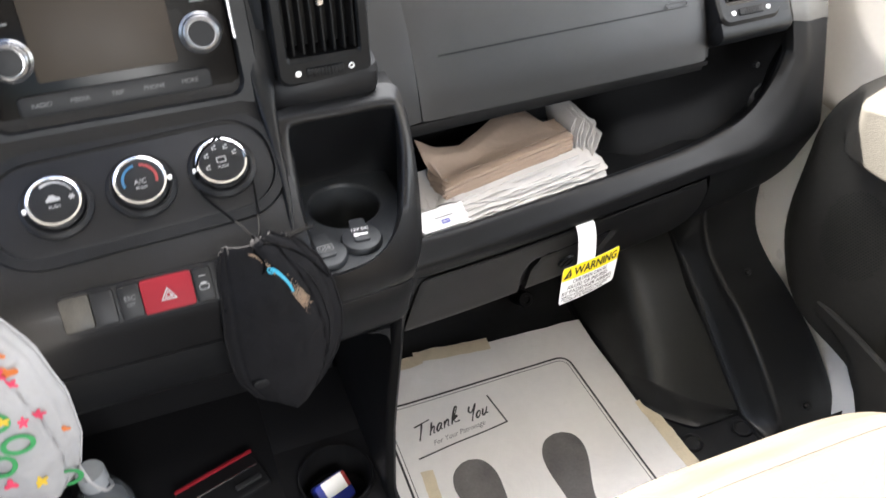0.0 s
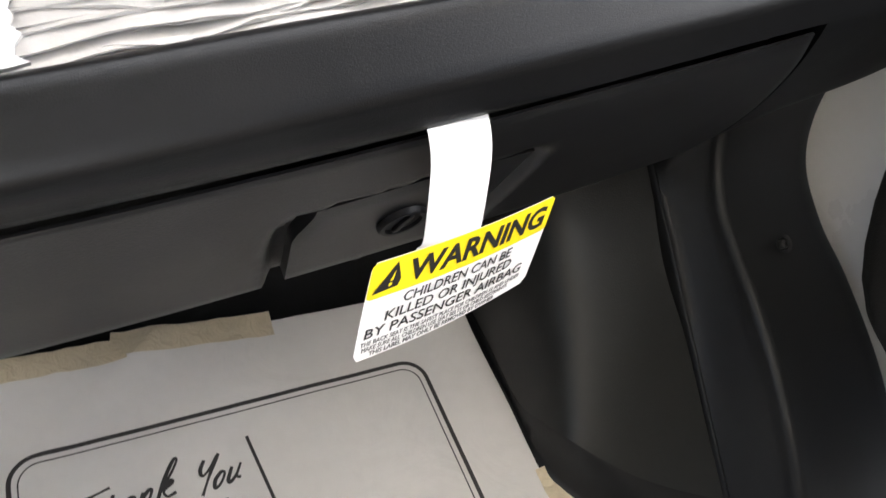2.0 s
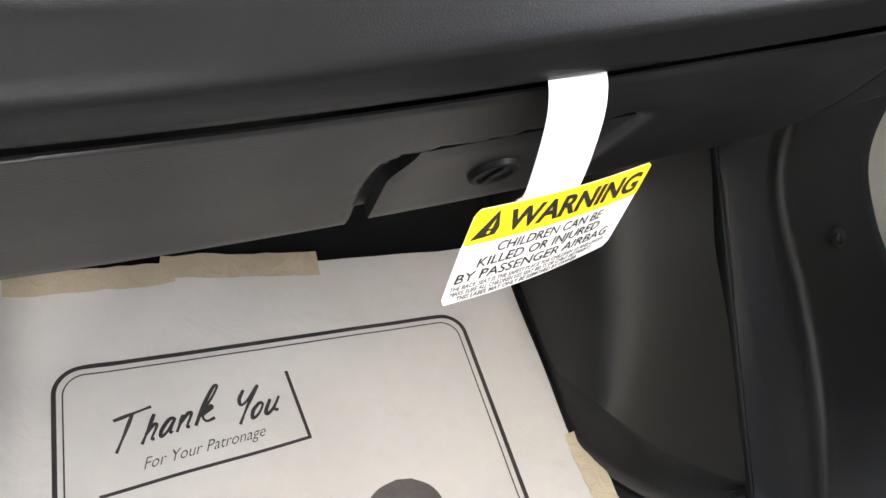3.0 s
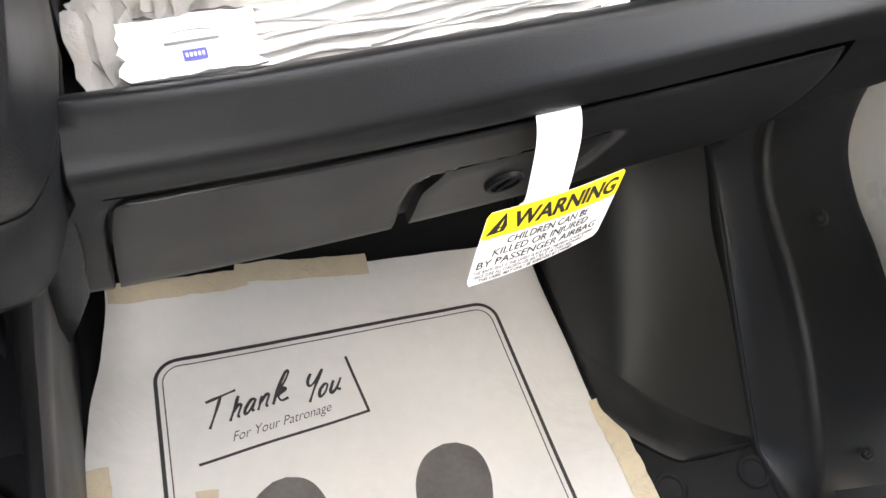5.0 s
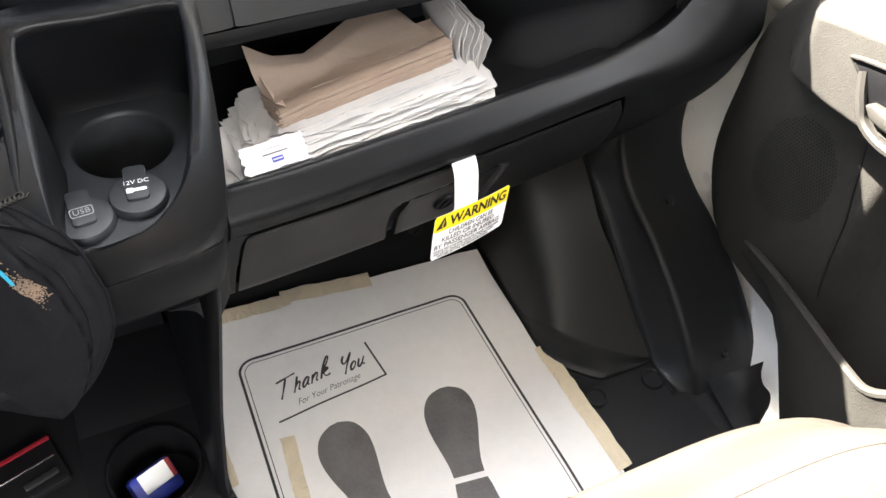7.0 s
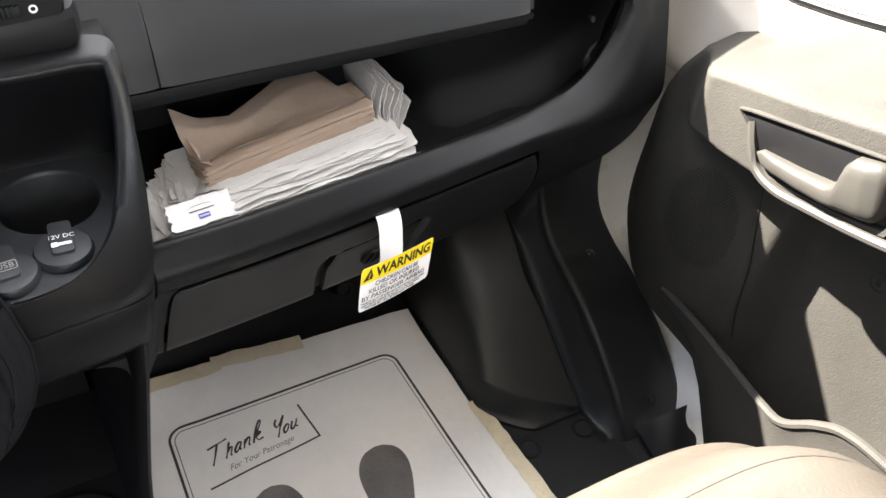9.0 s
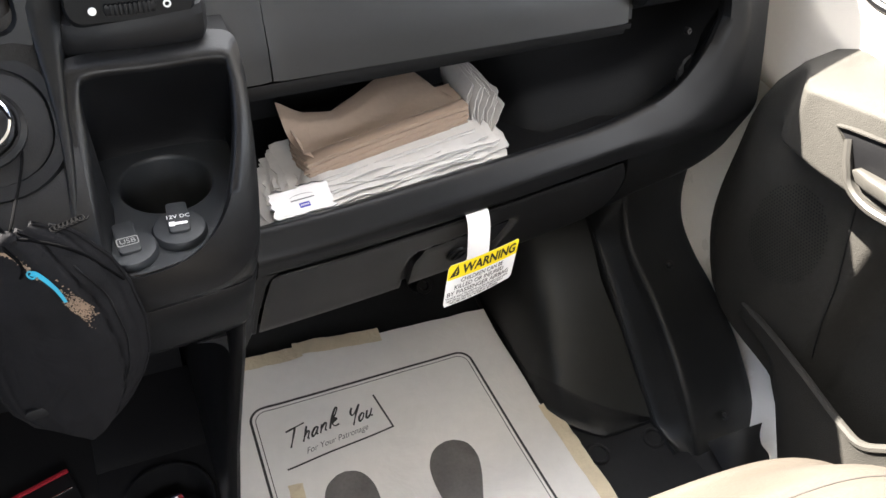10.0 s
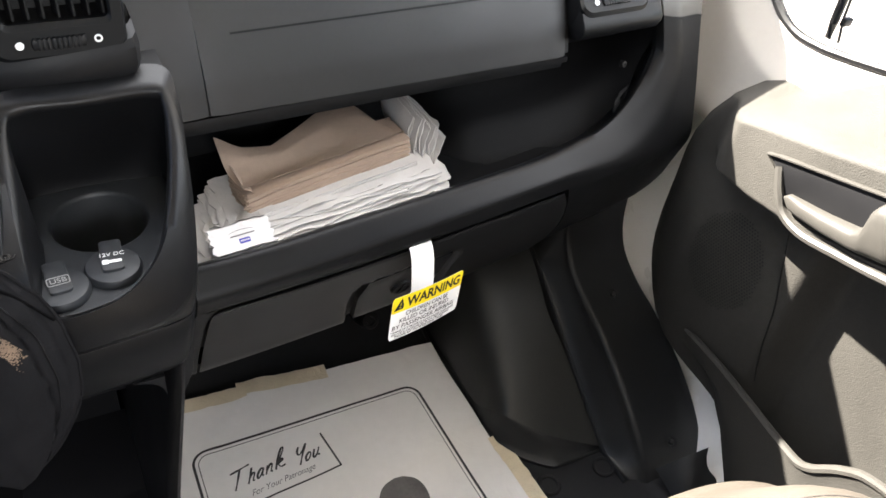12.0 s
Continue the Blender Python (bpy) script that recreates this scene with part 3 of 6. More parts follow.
part("bonnet_skin", thick(loft([[(lerp(-1.1, 0.75, i / 16), lerp(0.50, 1.35, j / 10), 0.665 - 0.10 * (j / 10) - 0.18 * (j / 10) ** 3 + 0.03 * math.sin(math.pi * i / 16)) for i in range(17)] for j in range(11)]), 0.003), WHITEPAINT, bonnet)


def air_vent(cx, cy, cz, w, h, d, slats, m, label):
    """Vent pod with frame, dark duct, upright slats, tab and thumbwheel; m turns it on its base."""
    b = Matrix.Translation((cx, cy, cz)) @ m @ basis((0, 0, 0), (1, 0, 0), (0, 0, 1))
    o = root("air_vent", (cx, cy, cz), label)
    o.parent = dash
    o.location = Vector((cx, cy, cz)) - dash.location
    ow, oh = w + 0.022, h + 0.048
    ob = b @ pose(0.000, -0.0045, 0)
    part("vent_pod", merge(frame_ring(outline(ow, oh, 0.013), [(p[0], p[1] + 0.0045) for p in outline(w, h, 0.004)], 0.008, ob, 0.0028),
                           loft([[ob @ Vector((p[0] * s, p[1] * s - q, z)) for p in outline(ow, oh, 0.013)] for s, q, z in ((1.0, 0, 0.001), (1.03, 0.004, -0.012), (1.06, 0.012, -d))], close_v=True)), DASH, o, "", True, 28)
    part("duct", loft([[b @ Vector((p[0], p[1], z)) for p in outline(w, h, 0.004)] for z in (0.001, -0.03)] + [[b @ Vector((p[0] * 0.02, p[1] * 0.02, -0.031)) for p in outline(w, h, 0.004)]], close_v=True), BLACK, o)
    for k in range(slats):
        x = lerp(-w / 2, w / 2, (k + 0.5) / slats)
        part("slat", slab(outline(0.0022, h - 0.002, 0.001, 2), 0.012, b @ pose(x, 0, -0.010, 0, 14, 0), 0.0008), BLACK, o)
    part("tab", slab(outline(0.008, 0.020, 0.003), 0.006, b @ pose(0.002, 0.004, -0.001), 0.0015), CHROME, o, "bright adjusting tab")
    wm = b @ pose(-0.001, -h / 2 - 0.0145, 0.0075)
    part("thumbwheel", merge(*[slab(outline(0.0030, 0.009, 0.001, 2), 0.0042 - 0.00006 * abs(k) ** 2, wm @ pose(k * 0.0034, 0, 0), 0.0008) for k in range(-5, 6)], slab(outline(0.038, 0.007, 0.002, 3), 0.003, wm, 0.001)), BLACK, o, "ribbed thumbwheel")
    part("mark", revolve([(0.0030, 0.0), (0.0030, 0.0016), (0.0001, 0.0016)], wm @ pose(-0.027, 0, 0), 16), WHITEINK, o)
    part("mark", revolve([(0.0030, 0.0), (0.0030, 0.0016), (0.0018, 0.0016), (0.0018, 0)], wm @ pose(0.027, 0, 0), 16), WHITEINK, o)
    return o


air_vent(-0.065, 0.082, 0.726, 0.0725, 0.107, 0.06, 7, pose(0, 0, 0, -7, 0, 0), "upright centre air vent in a rounded pod")
air_vent(0.480, 0.1398, 0.6693, 0.070, 0.098, 0.05, 7, pose(0, 0, 0, -38, 0, 3), "upright air vent beside the airbag lid")
rows = []
for y0, z, ins in ((0.024, 0.656, 0.000), (0.008, 0.652, 0.000), (0.004, 0.646, -0.001), (0.003, 0.632, -0.001), (0.006, 0.6225, 0.001), (0.015, 0.620, 0.004), (0.04, 0.620, 0.008)):
    rows.append([(x, y + y0, z + 0.004 * (x + 0.06) / 0.06) for x, y in ((-0.120 + ins, 0.13), (-0.120 + ins, 0.076), (-0.118 + ins, 0.064), (-0.110 + ins, 0.060), (-0.066, 0.058), (-0.024 - ins, 0.058), (-0.0145 - ins, 0.061), (-0.0105 - ins, 0.070), (-0.010 - ins, 0.13))])
part("vent_chin", loft(rows), BLACK, dash, "dark rounded underside of the vent pod", angle=30)
# demister outlet on top of the centre vent
gt = basis((-0.068, 0.104, 0.8010), (1, 0, 0), (0, 0.92, 0.30))
grille_top = part("top_outlet", slab([(0.040 * math.cos(radians(q)), 0.022 * math.sin(radians(q)) - 0.004) for q in range(0, 181, 12)], 0.006, gt @ pose(0, 0, -0.004) @ Matrix.Diagonal((0.86, 0.86, 1, 1)), 0.002), BLACK, dash, "half-round slotted outlet")
for k in range(-4, 5):
    part("slat", slab(outline(0.0024, 0.015 * math.sqrt(1 - (k / 5.2) ** 2), 0.001, 2), 0.0012, gt @ pose(0.0066 * k, -0.0035 + 0.0078 * math.sqrt(1 - (k / 5.2) ** 2), 0.0019, 0, 0, -10)), PAD, grille_top)
def panel_row(y, z, x0):
    """One level of the panel round the end vent, from x0 to its edge beside the post."""
    r = [(lerp(x0, 0.545, q / 6), 0) for q in range(7)]
    r = [(x, y + 0.052 * (x - 0.48), z) for x, q in r]
    return [(x0 - 0.0008, r[0][1] + 0.03, z), (x0 - 0.0006, r[0][1] + 0.0015, z)] + r + [(0.5478, r[-1][1] + 0.0015, z), (0.5484, r[-1][1] + 0.004, z), (0.5486, r[-1][1] + 0.05, z)]


slope = lambda q: (0.1366 + 0.616 * q, 0.6718 + 0.788 * q)
foot = [(0.225, 0.572), (0.15, 0.574), (0.11, 0.579), (0.095, 0.583), (0.0870, 0.5890), (0.0830, 0.5960)] + [slope(q) for q in (-0.088, -0.080, -0.072)]
part("vent_panel", merge(loft([panel_row(y, z, 0.437) for y, z in foot]), loft([panel_row(*slope(lerp(-0.072, 0.100, q / 10)), 0.5215) for q in range(11)]), loft([panel_row(*slope(q), 0.437) for q in (0.066, 0.08, 0.10)])), DASH, dash, "panel round the end air vent, rolled under at its foot", angle=50)
sm = basis((0.527, 0.104, 0.536), (1, 0.2, 0), (0, 0.3, 1))


# ---- centre console ----
console = root("centre_console", (-0.25, 0.02, 0.0), "dark plastic centre console with radio, climate knobs and open bin", "centre console")


def console_y(z):
    """Slanting front of the climate section."""
    return table([(0.395, -0.050), (0.449, -0.0515), (0.460, -0.066), (0.47, -0.075), (0.52, -0.080), (0.545, -0.071), (0.560, -0.056), (0.575, -0.030), (0.60, 0.020), (0.625, 0.052), (0.648, 0.078), (0.66, 0.086)], z)


rows = []
for i in range(25):
    x = lerp(-0.455, -0.124, i / 24)
    e = 0.03 * (smooth01(-0.415, -0.455, x)) + 0.010 * smooth01(-0.145, -0.124, x)
    r = []
    for k in range(41):
        z = lerp(0.455, 0.660, k / 40)
        r.append((x, console_y(z) + e, z))
    rows.append(r)
part("climate_fascia", loft(rows), CONSOLE, console, angle=60)


def slope_frame(x, z, dz=0.012):
    """Local axes on the slanting console: x to the right, y up the slope."""
    t = Vector((0, console_y(z + dz) - console_y(z - dz), 2 * dz))
    return basis((x, console_y(z), z), (1, 0, 0), t)


# climate panel with three rotary knobs
pm = slope_frame(-0.260, 0.598, 0.028) @ pose(0, 0, 0, 0, 0, 2.5)
panel = part("climate_panel", slab(outline(0.254, 0.092, 0.040, 8), 0.006, pm @ pose(-0.004, 0.001, -0.001), 0.004), BLACK, console, "recessed black oval climate panel")
part("panel_rim", frame_ring(outline(0.276, 0.118, 0.052, 8), outline(0.252, 0.090, 0.040, 8), 0.010, pm @ pose(-0.004, 0.001, -0.004), 0.007), DASH, console)
for kx, kind in ((-0.335, "fan"), (-0.261, "temp"), (-0.187, "air")):
    m = pm @ pose(kx + 0.262, 0.0, 0.005)
    part("knob_collar", revolve([(0.0315, 0), (0.0315, 0.003), (0.028, 0.006), (0.026, 0.006)], m, 40), BLACK, panel)
    part("climate_knob", revolve([(0.0245, 0.0), (0.0245, 0.013), (0.0232, 0.0155), (0.0215, 0.016), (0.0205, 0.0150)], m, 48), CHROME, panel, "rotary knob with a chrome ring")
    part("knob_face", revolve([(0.0208, 0.006), (0.0206, 0.0150), (0.018, 0.0156), (0.0001, 0.0156)], m, 40), BLACK, panel)
    part("pointer", slab(outline(0.006, 0.003, 0.001, 2), 0.005, m @ pose(-0.0245 if kind != "temp" else 0.0245, -0.002, 0.008), 0.001), WHITEINK, panel)
    top = m @ pose(0, 0, 0.0158)
    part("lettering", words("PUSH", 0.0042, top @ pose(0, -0.0065 if kind != "temp" else -0.008, 0)), SOFTINK, panel)
    if kind == "temp":
        part("lettering", words("A/C", 0.0068, top @ pose(0, -0.002, 0)), SOFTINK, panel)
        for lo, hi, mm in ((100, 200, BLUELINE), (-20, 80, REDLINE)):
            arc = [[top @ Vector((r * math.cos(radians(a)), r * math.sin(radians(a)), 0.0003)) for r in (0.0135, 0.0160)] for a in range(lo, hi + 1, 10)]
            part("temperature_band", loft(arc), mm, panel)
    elif kind == "fan":
        part("symbol", merge(slab([(-0.006, -0.001), (0.006, -0.001), (0.0055, 0.002), (0.003, 0.0025), (0.001, 0.005), (-0.003, 0.005), (-0.0045, 0.0022), (-0.006, 0.002)], 0.0002, top)), SOFTINK, panel, "car outline symbol")
        arc = [[top @ Vector((r * math.cos(radians(a)), r * math.sin(radians(a)), 0.0003)) for r in (0.0172 - 0.002 * (a - 20) / 100, 0.0180)] for a in range(20, 121, 10)]
        part("fan_band", loft(arc), SOFTINK, panel)
        for a in (0, 60, 120):
            part("symbol", slab(outline(0.0055, 0.0013, 0.0005, 2), 0.0002, top @ pose(0.0155, 0.0, 0, 0, 0, a)), SOFTINK, panel)
    else:
        part("symbol", frame_ring(outline(0.009, 0.006, 0.001, 2), outline(0.0072, 0.0042, 0.0008, 2), 0.0002, top @ pose(0, 0.0008, 0.0002), 0.0001), SOFTINK, panel)
        for a in (200, 150, 105, 62, 22):
            sx, sy = 0.0142 * math.cos(radians(a)), 0.0142 * math.sin(radians(a))
            part("symbol", merge(revolve([(0.0011, 0), (0.0011, 0.0002), (0.00005, 0.0002)], top @ pose(sx + 0.0012, sy + 0.0018, 0), 10), slab([(-0.0016, -0.002), (0.0022, -0.002), (0.0022, -0.0012), (-0.0004, -0.0012), (-0.0008, 0.0016), (-0.0018, 0.0016)], 0.0002, top @ pose(sx, sy, 0))), SOFTINK, panel)

# switch row
part("seam", tube([(lerp(-0.40, -0.13, k / 12), console_y(0.4530) - 0.0005, 0.4530) for k in range(13)], 0.0012, 6), BLACK, console)
hm2 = slope_frame(-0.271, 0.545, 0.010)
row = part("switch_panel", slab(outline(0.155, 0.036, 0.006), 0.004, hm2 @ pose(0, -0.001, -0.002), 0.0015), BLACK, console, "row of dashboard switches")
for sx, w, mm, lab in ((-0.0644, 0.0250, DUSTY, "blank dusty scratched switch"), (-0.0417, 0.0195, BLACK, "blank switch"), (-0.0195, 0.0190, BLACK, "stability control switch"), (0.0125, 0.0446, REDBTN, "red hazard warning switch"), (0.0440, 0.0165, BLACK, "central locking switch")):
    part("switch", slab(outline(w, 0.031, 0.003, 3), 0.0045, hm2 @ pose(sx, -0.001, 0.0015), 0.0012), mm, row, lab)
tri = [(0, 0.0065), (-0.0072, -0.005), (0.0072, -0.005)]
tri2 = [(0, 0.0043), (-0.0053, -0.0038), (0.0053, -0.0038)]
part("symbol", merge(frame_ring(tri, tri2, 0.0002, hm2 @ pose(0.0125, -0.002, 0.0062), 0.0001), frame_ring([(p[0] * 0.55, p[1] * 0.55 - 0.0004) for p in tri], [(p[0] * 0.3, p[1] * 0.3 - 0.0004) for p in tri], 0.0002, hm2 @ pose(0.0125, -0.002, 0.0062), 0.0001)), SOFTINK, row, "pale warning triangles")
part("symbol", merge(frame_ring(outline(0.009, 0.0055, 0.002, 2), outline(0.0076, 0.0042, 0.0015, 2), 0.0002, hm2 @ pose(0.0440, -0.003, 0.0062), 0.0001), slab(outline(0.005, 0.0016, 0.0006, 2), 0.0002, hm2 @ pose(0.0440, 0.0006, 0.0060)), slab(outline(0.006, 0.0008, 0.0003, 2), 0.0002, hm2 @ pose(0.0440, 0.007, 0.0060))), SOFTINK, row)
part("lettering", words("ESC", 0.0062, hm2 @ pose(-0.0195, 0.002, 0.0060)), DIMINK, row)
part("lettering", words("OFF", 0.0040, hm2 @ pose(-0.0195, -0.004, 0.0060)), DIMINK, row)

# radio
rm = basis((-0.258, 0.110, 0.720), (1, 0, 0), (0, 0.055, 0.14))
radio = part("radio", slab(outline(0.222, 0.160, 0.014), 0.012, rm @ pose(0, 0, -0.010), 0.004), GLOSS, console, "gloss black radio with a switched-off screen")
part("radio_surround", frame_ring(outline(0.262, 0.194, 0.022), outline(0.222, 0.160, 0.014), 0.012, rm @ pose(0, -0.002, -0.003), 0.004), DASH, console)
# silver strip stands in for sun reflected along the bezel edge
part("radio_edge_glint", loft([[rm @ Vector((0.111 + dx, lerp(-0.03, 0.088, k / 8), 0.010 + dz)) for dx, dz in ((0, 0), (0.0008, 0.0015), (0.0025, 0.0015), (0.0032, 0))] for k in range(9)]), SATIN, console, "thin silver strip standing for sun on the radio edge")
part("screen", slab(outline(0.124, 0.092, 0.003, 3), 0.0012, rm @ pose(-0.004, 0.002, 0.002), 0.0005), SCREEN, radio, "dull brown switched-off display")
for kx in (-0.083, 0.083):
    m = rm @ pose(kx, -0.021, 0.002)
    part("radio_knob", revolve([(0.0195, 0), (0.0195, 0.004), (0.0172, 0.006), (0.0165, 0.016), (0.0150, 0.0175), (0.0122, 0.0178), (0.0115, 0.0165)], m, 40), SATIN, radio, "silver rotary radio knob")
    part("knob_face", revolve([(0.0117, 0.010), (0.0112, 0.0168), (0.0001, 0.0172)], m, 32), BLACK, radio)
for dx, dy, w, h in ((0.080, 0.008, 0.014, 0.002), (0.070, 0.050, 0.005, 0.004), (0.070, 0.036, 0.005, 0.003), (-0.090, 0.010, 0.014, 0.002)):
    part("symbol", slab(outline(w, h, 0.0008, 2), 0.0003, rm @ pose(dx + 0.006, dy, 0.002)), DIMINK, radio)
part("button_bar", slab(outline(0.172, 0.019, 0.005), 0.003, rm @ pose(-0.002, -0.063, 0.002), 0.001), BLACK, radio)
for k, wd in enumerate(("RADIO", "MEDIA", "TRIP", "PHONE", "MORE")):
    part("lettering", words(wd, 0.0058, rm @ pose(-0.068 + 0.033 * k, -0.063, 0.0052)), DIMINK, radio)

# hood over the radio and the rounded ridge towards the cup recess
rows = []
for i in range(21):
    x = lerp(-0.46, -0.122, i / 20)
    d = 0.02 * smooth01(-0.15, -0.122, x)
    rows.append([(x, 0.098 + d, 0.652), (x, 0.090 + d, 0.650), (x, 0.082 + d, 0.648), (x, 0.092 + d, 0.645)])
part("radio_ledge", loft(rows), DASH, console)
rows = []
for i in range(21):
    # hood lengthened to the left, out of view, to keep sun off the console
    x = lerp(-0.64, -0.118, i / 20)
    d = 0.025 * smooth01(-0.142, -0.118, x)
    rows.append([(x, 0.130 + d, 0.800 - d), (x, 0.136 + d, 0.806 - d), (x, 0.146 + d, 0.803 - d), (x, 0.165, 0.770), (x, 0.20, 0.735), (x, 0.30, 0.732)])
part("radio_hood", loft(rows), PAD, console)
rows = []
for p, q in zip(spline([(-0.146, 0.136, 0.785), (-0.144, 0.115, 0.735), (-0.142, 0.088, 0.668), (-0.140, 0.066, 0.640), (-0.137, 0.030, 0.606), (-0.137, -0.012, 0.580), (-0.141, -0.046, 0.553)], 6), spline([(-0.110, 0.146, 0.785), (-0.108, 0.122, 0.735), (-0.108, 0.094, 0.668), (-0.116, 0.068, 0.636), (-0.124, 0.030, 0.606), (-0.128, -0.010, 0.578), (-0.135, -0.046, 0.553)], 6)):
    rows.append([p.lerp(q, k / 8) + Vector((0, -0.0075, 0.006)) * (1 - (k / 4 - 1) ** 4) + Vector((0, 0.016, -0.008)) * (1 if k in (0, 8) else 0) for k in range(9)])
part("console_ridge", loft(rows), DASH, console)

# cup recess: floor, cup, walls, rim
FL = 0.512
RIM = [(-0.107, 0.0475, 0.6190), (-0.060, 0.048, 0.619), (-0.008, 0.0490, 0.6190), (-0.001, 0.042, 0.613), (-0.004, 0.013, 0.591), (-0.015, -0.021, 0.562), (-0.031, -0.048, 0.539), (-0.056, -0.068, 0.525), (-0.085, -0.076, 0.519), (-0.112, -0.076, 0.520), (-0.125, -0.060, 0.532), (-0.125, -0.024, 0.560), (-0.1215, 0.012, 0.590), (-0.1170, 0.0385, 0.6115)]
BODY = [(-0.132, 0.056, 0.626), (-0.060, 0.070, 0.628), (0.002, 0.074, 0.627), (0.0105, 0.050, 0.612), (0.0060, 0.008, 0.583), (0.000, -0.027, 0.537), (-0.010, -0.052, 0.503), (-0.036, -0.071, 0.489), (-0.080, -0.0785, 0.486), (-0.122, -0.077, 0.487), (-0.138, -0.064, 0.527), (-0.138, -0.024, 0.560), (-0.134, 0.012, 0.594), (-0.1330, 0.0420, 0.6150)]


def ring_spline(pts, n):
    """Closed Catmull-Rom loop."""
    k = len(pts)
    return spline([pts[(i - 2) % k] for i in range(k + 5)], n)[2 * n:(k + 2) * n]


cen = Vector((-0.062, -0.015, 0))
rows = []
for p, q in zip(ring_spline(RIM, 5), ring_spline(BODY, 5)):
    d = Vector((p.x - cen.x, p.y - cen.y, 0)).normalized()
    back = smooth01(0.55, 0.9, d.y)
    inn = Vector((p.x, p.y, 0)) - d * (0.006 - 0.010 * back)
    low = Vector((p.x, p.y, 0)) - d * (0.010 - 0.048 * back)
    lift = Vector((0, -0.0012, 0.0016))
    rows.append([q, p.lerp(q, 0.55) + lift * 0.8, p.lerp(q, 0.28) + lift * 1.5, p + lift, p - d * 0.003 + Vector((0, 0, -0.001)), Vector((inn.x, inn.y, p.z - 0.009)), Vector((low.x, low.y, FL + 0.002)), Vector((low.x - d.x * 0.004, low.y - d.y * 0.004, FL - 0.006))])
recess = loft(rows, close_u=True)
CX, CY, CR = -0.066, 0.034, 0.0385


def inside_recess(q):
    """Whether a place of the plan lies within the walls of the recess."""
    if q.y > 0.03:
        return -0.121 < q.x < -0.004 and q.y < 0.088
    hit = False
    for a, b in zip(RIM, RIM[1:] + RIM[:1]):
        if (a[1] > q.y) != (b[1] > q.y) and q.x < a[0] + (q.y - a[1]) * (b[0] - a[0]) / (b[1] - a[1]):
            hit = not hit
    return hit


ring_o = []
for k in range(48):
    a = 2 * math.pi * k / 48
    dirv = Vector((math.cos(a), math.sin(a), 0))
    best = 0.02
    for s in range(1, 40):
        q = Vector((CX, CY, 0)) + dirv * (0.0395 + 0.002 * s)
        if inside_recess(q):
            best = 0.0395 + 0.002 * s
    ring_o.append(Vector((CX, CY, FL)) + dirv * best)
rows = [ring_o]
for r, z in ((CR + 0.002, FL + 0.001), (CR, FL), (CR - 0.001, FL - 0.004), (CR - 0.002, FL - 0.055), (CR - 0.006, FL - 0.060), (0.0001, FL - 0.060)):
    rows.append([Vector((CX + r * math.cos(2 * math.pi * k / 48), CY + r * math.sin(2 * math.pi * k / 48), z)) for k in range(48)])
part("cup_holder", loft(rows, close_v=True), CAPMAT, console, "round cup holder sunk in a grey insert", angle=50)
for sx, sy, rot, text in ((-0.066, -0.030, -4, "12V"), (-0.106, -0.042, 4, "USB")):
    m = pose(sx, sy, FL, 0, 0, rot)
    cap = part("socket_cap", revolve([(0.0215, 0), (0.0215, 0.004), (0.0200, 0.0068), (0.017, 0.0076), (0.0001, 0.0078)], m, 40), CAPMAT, console, "round hinged socket cover")
    part("cap_hinge", slab(outline(0.0165, 0.035, 0.003, 3), 0.0102, m @ pose(0, 0.0085, 0), 0.0007), CAPMAT, cap)
    tm = m @ pose(0, 0.002, 0.0103)
    if text == "USB":
        part("lettering", words("USB", 0.0072, tm @ pose(0, 0.001, 0)), SOFTINK, cap)
        part("symbol", frame_ring(outline(0.0165, 0.0095, 0.002, 3), outline(0.015, 0.008, 0.0015, 3), 0.0002, tm @ pose(0, 0.001, 0.0002), 0.0001), SOFTINK, cap)
    else:
        part("lettering", words("12V DC", 0.0058, tm @ pose(0, 0.006, 0)), WHITEINK, cap)
        part("symbol", merge(slab(outline(0.005, 0.005, 0.001, 2), 0.0002, tm @ pose(-0.005, -0.002, 0)), slab(outline(0.010, 0.003, 0.001, 2), 0.0002, tm @ pose(0.002, -0.002, 0))), WHITEINK, cap)

# console body round the recess: slanting surround rolling over into the lower front and the cheek
body_o = ring_spline(BODY, 5)[15:46]
rim_o = ring_spline(RIM, 5)[15:46]
foot_o = spline([(0.0000, 0.050, 0.453), (-0.0005, 0.022, 0.453), (-0.0025, -0.004, 0.453), (-0.0090, -0.030, 0.453), (-0.023, -0.0425, 0.453), (-0.075, -0.049, 0.454), (-0.130, -0.052, 0.455)], 5)
rows = []
for a, b, c in zip(rim_o, body_o, foot_o):
    t = (b - a).normalized() * (0.6 * smooth01(-0.02, -0.07, b.y))
    rows.append(spline([b, b.lerp(c, 0.10) + t * 0.004, b.lerp(c, 0.30) + t * 0.0055, b.lerp(c, 0.62) + t * 0.0035, b.lerp(c, 0.85) + t * 0.001, c], 5) + [c + Vector((-0.004, 0.012, -0.0005))])
recess = merge(recess, loft(rows))
bmesh.ops.remove_doubles(recess, verts=recess.verts, dist=0.00001)
bmesh.ops.recalc_face_normals(recess, faces=recess.faces)
part("cup_recess", recess, CONSOLE, console, "deep rounded recess with rim", angle=85)
part("recess_brow", box((-0.135, 0.072, 0.60), (0.006, 0.12, 0.6255)), BLACK, console)
rows = []
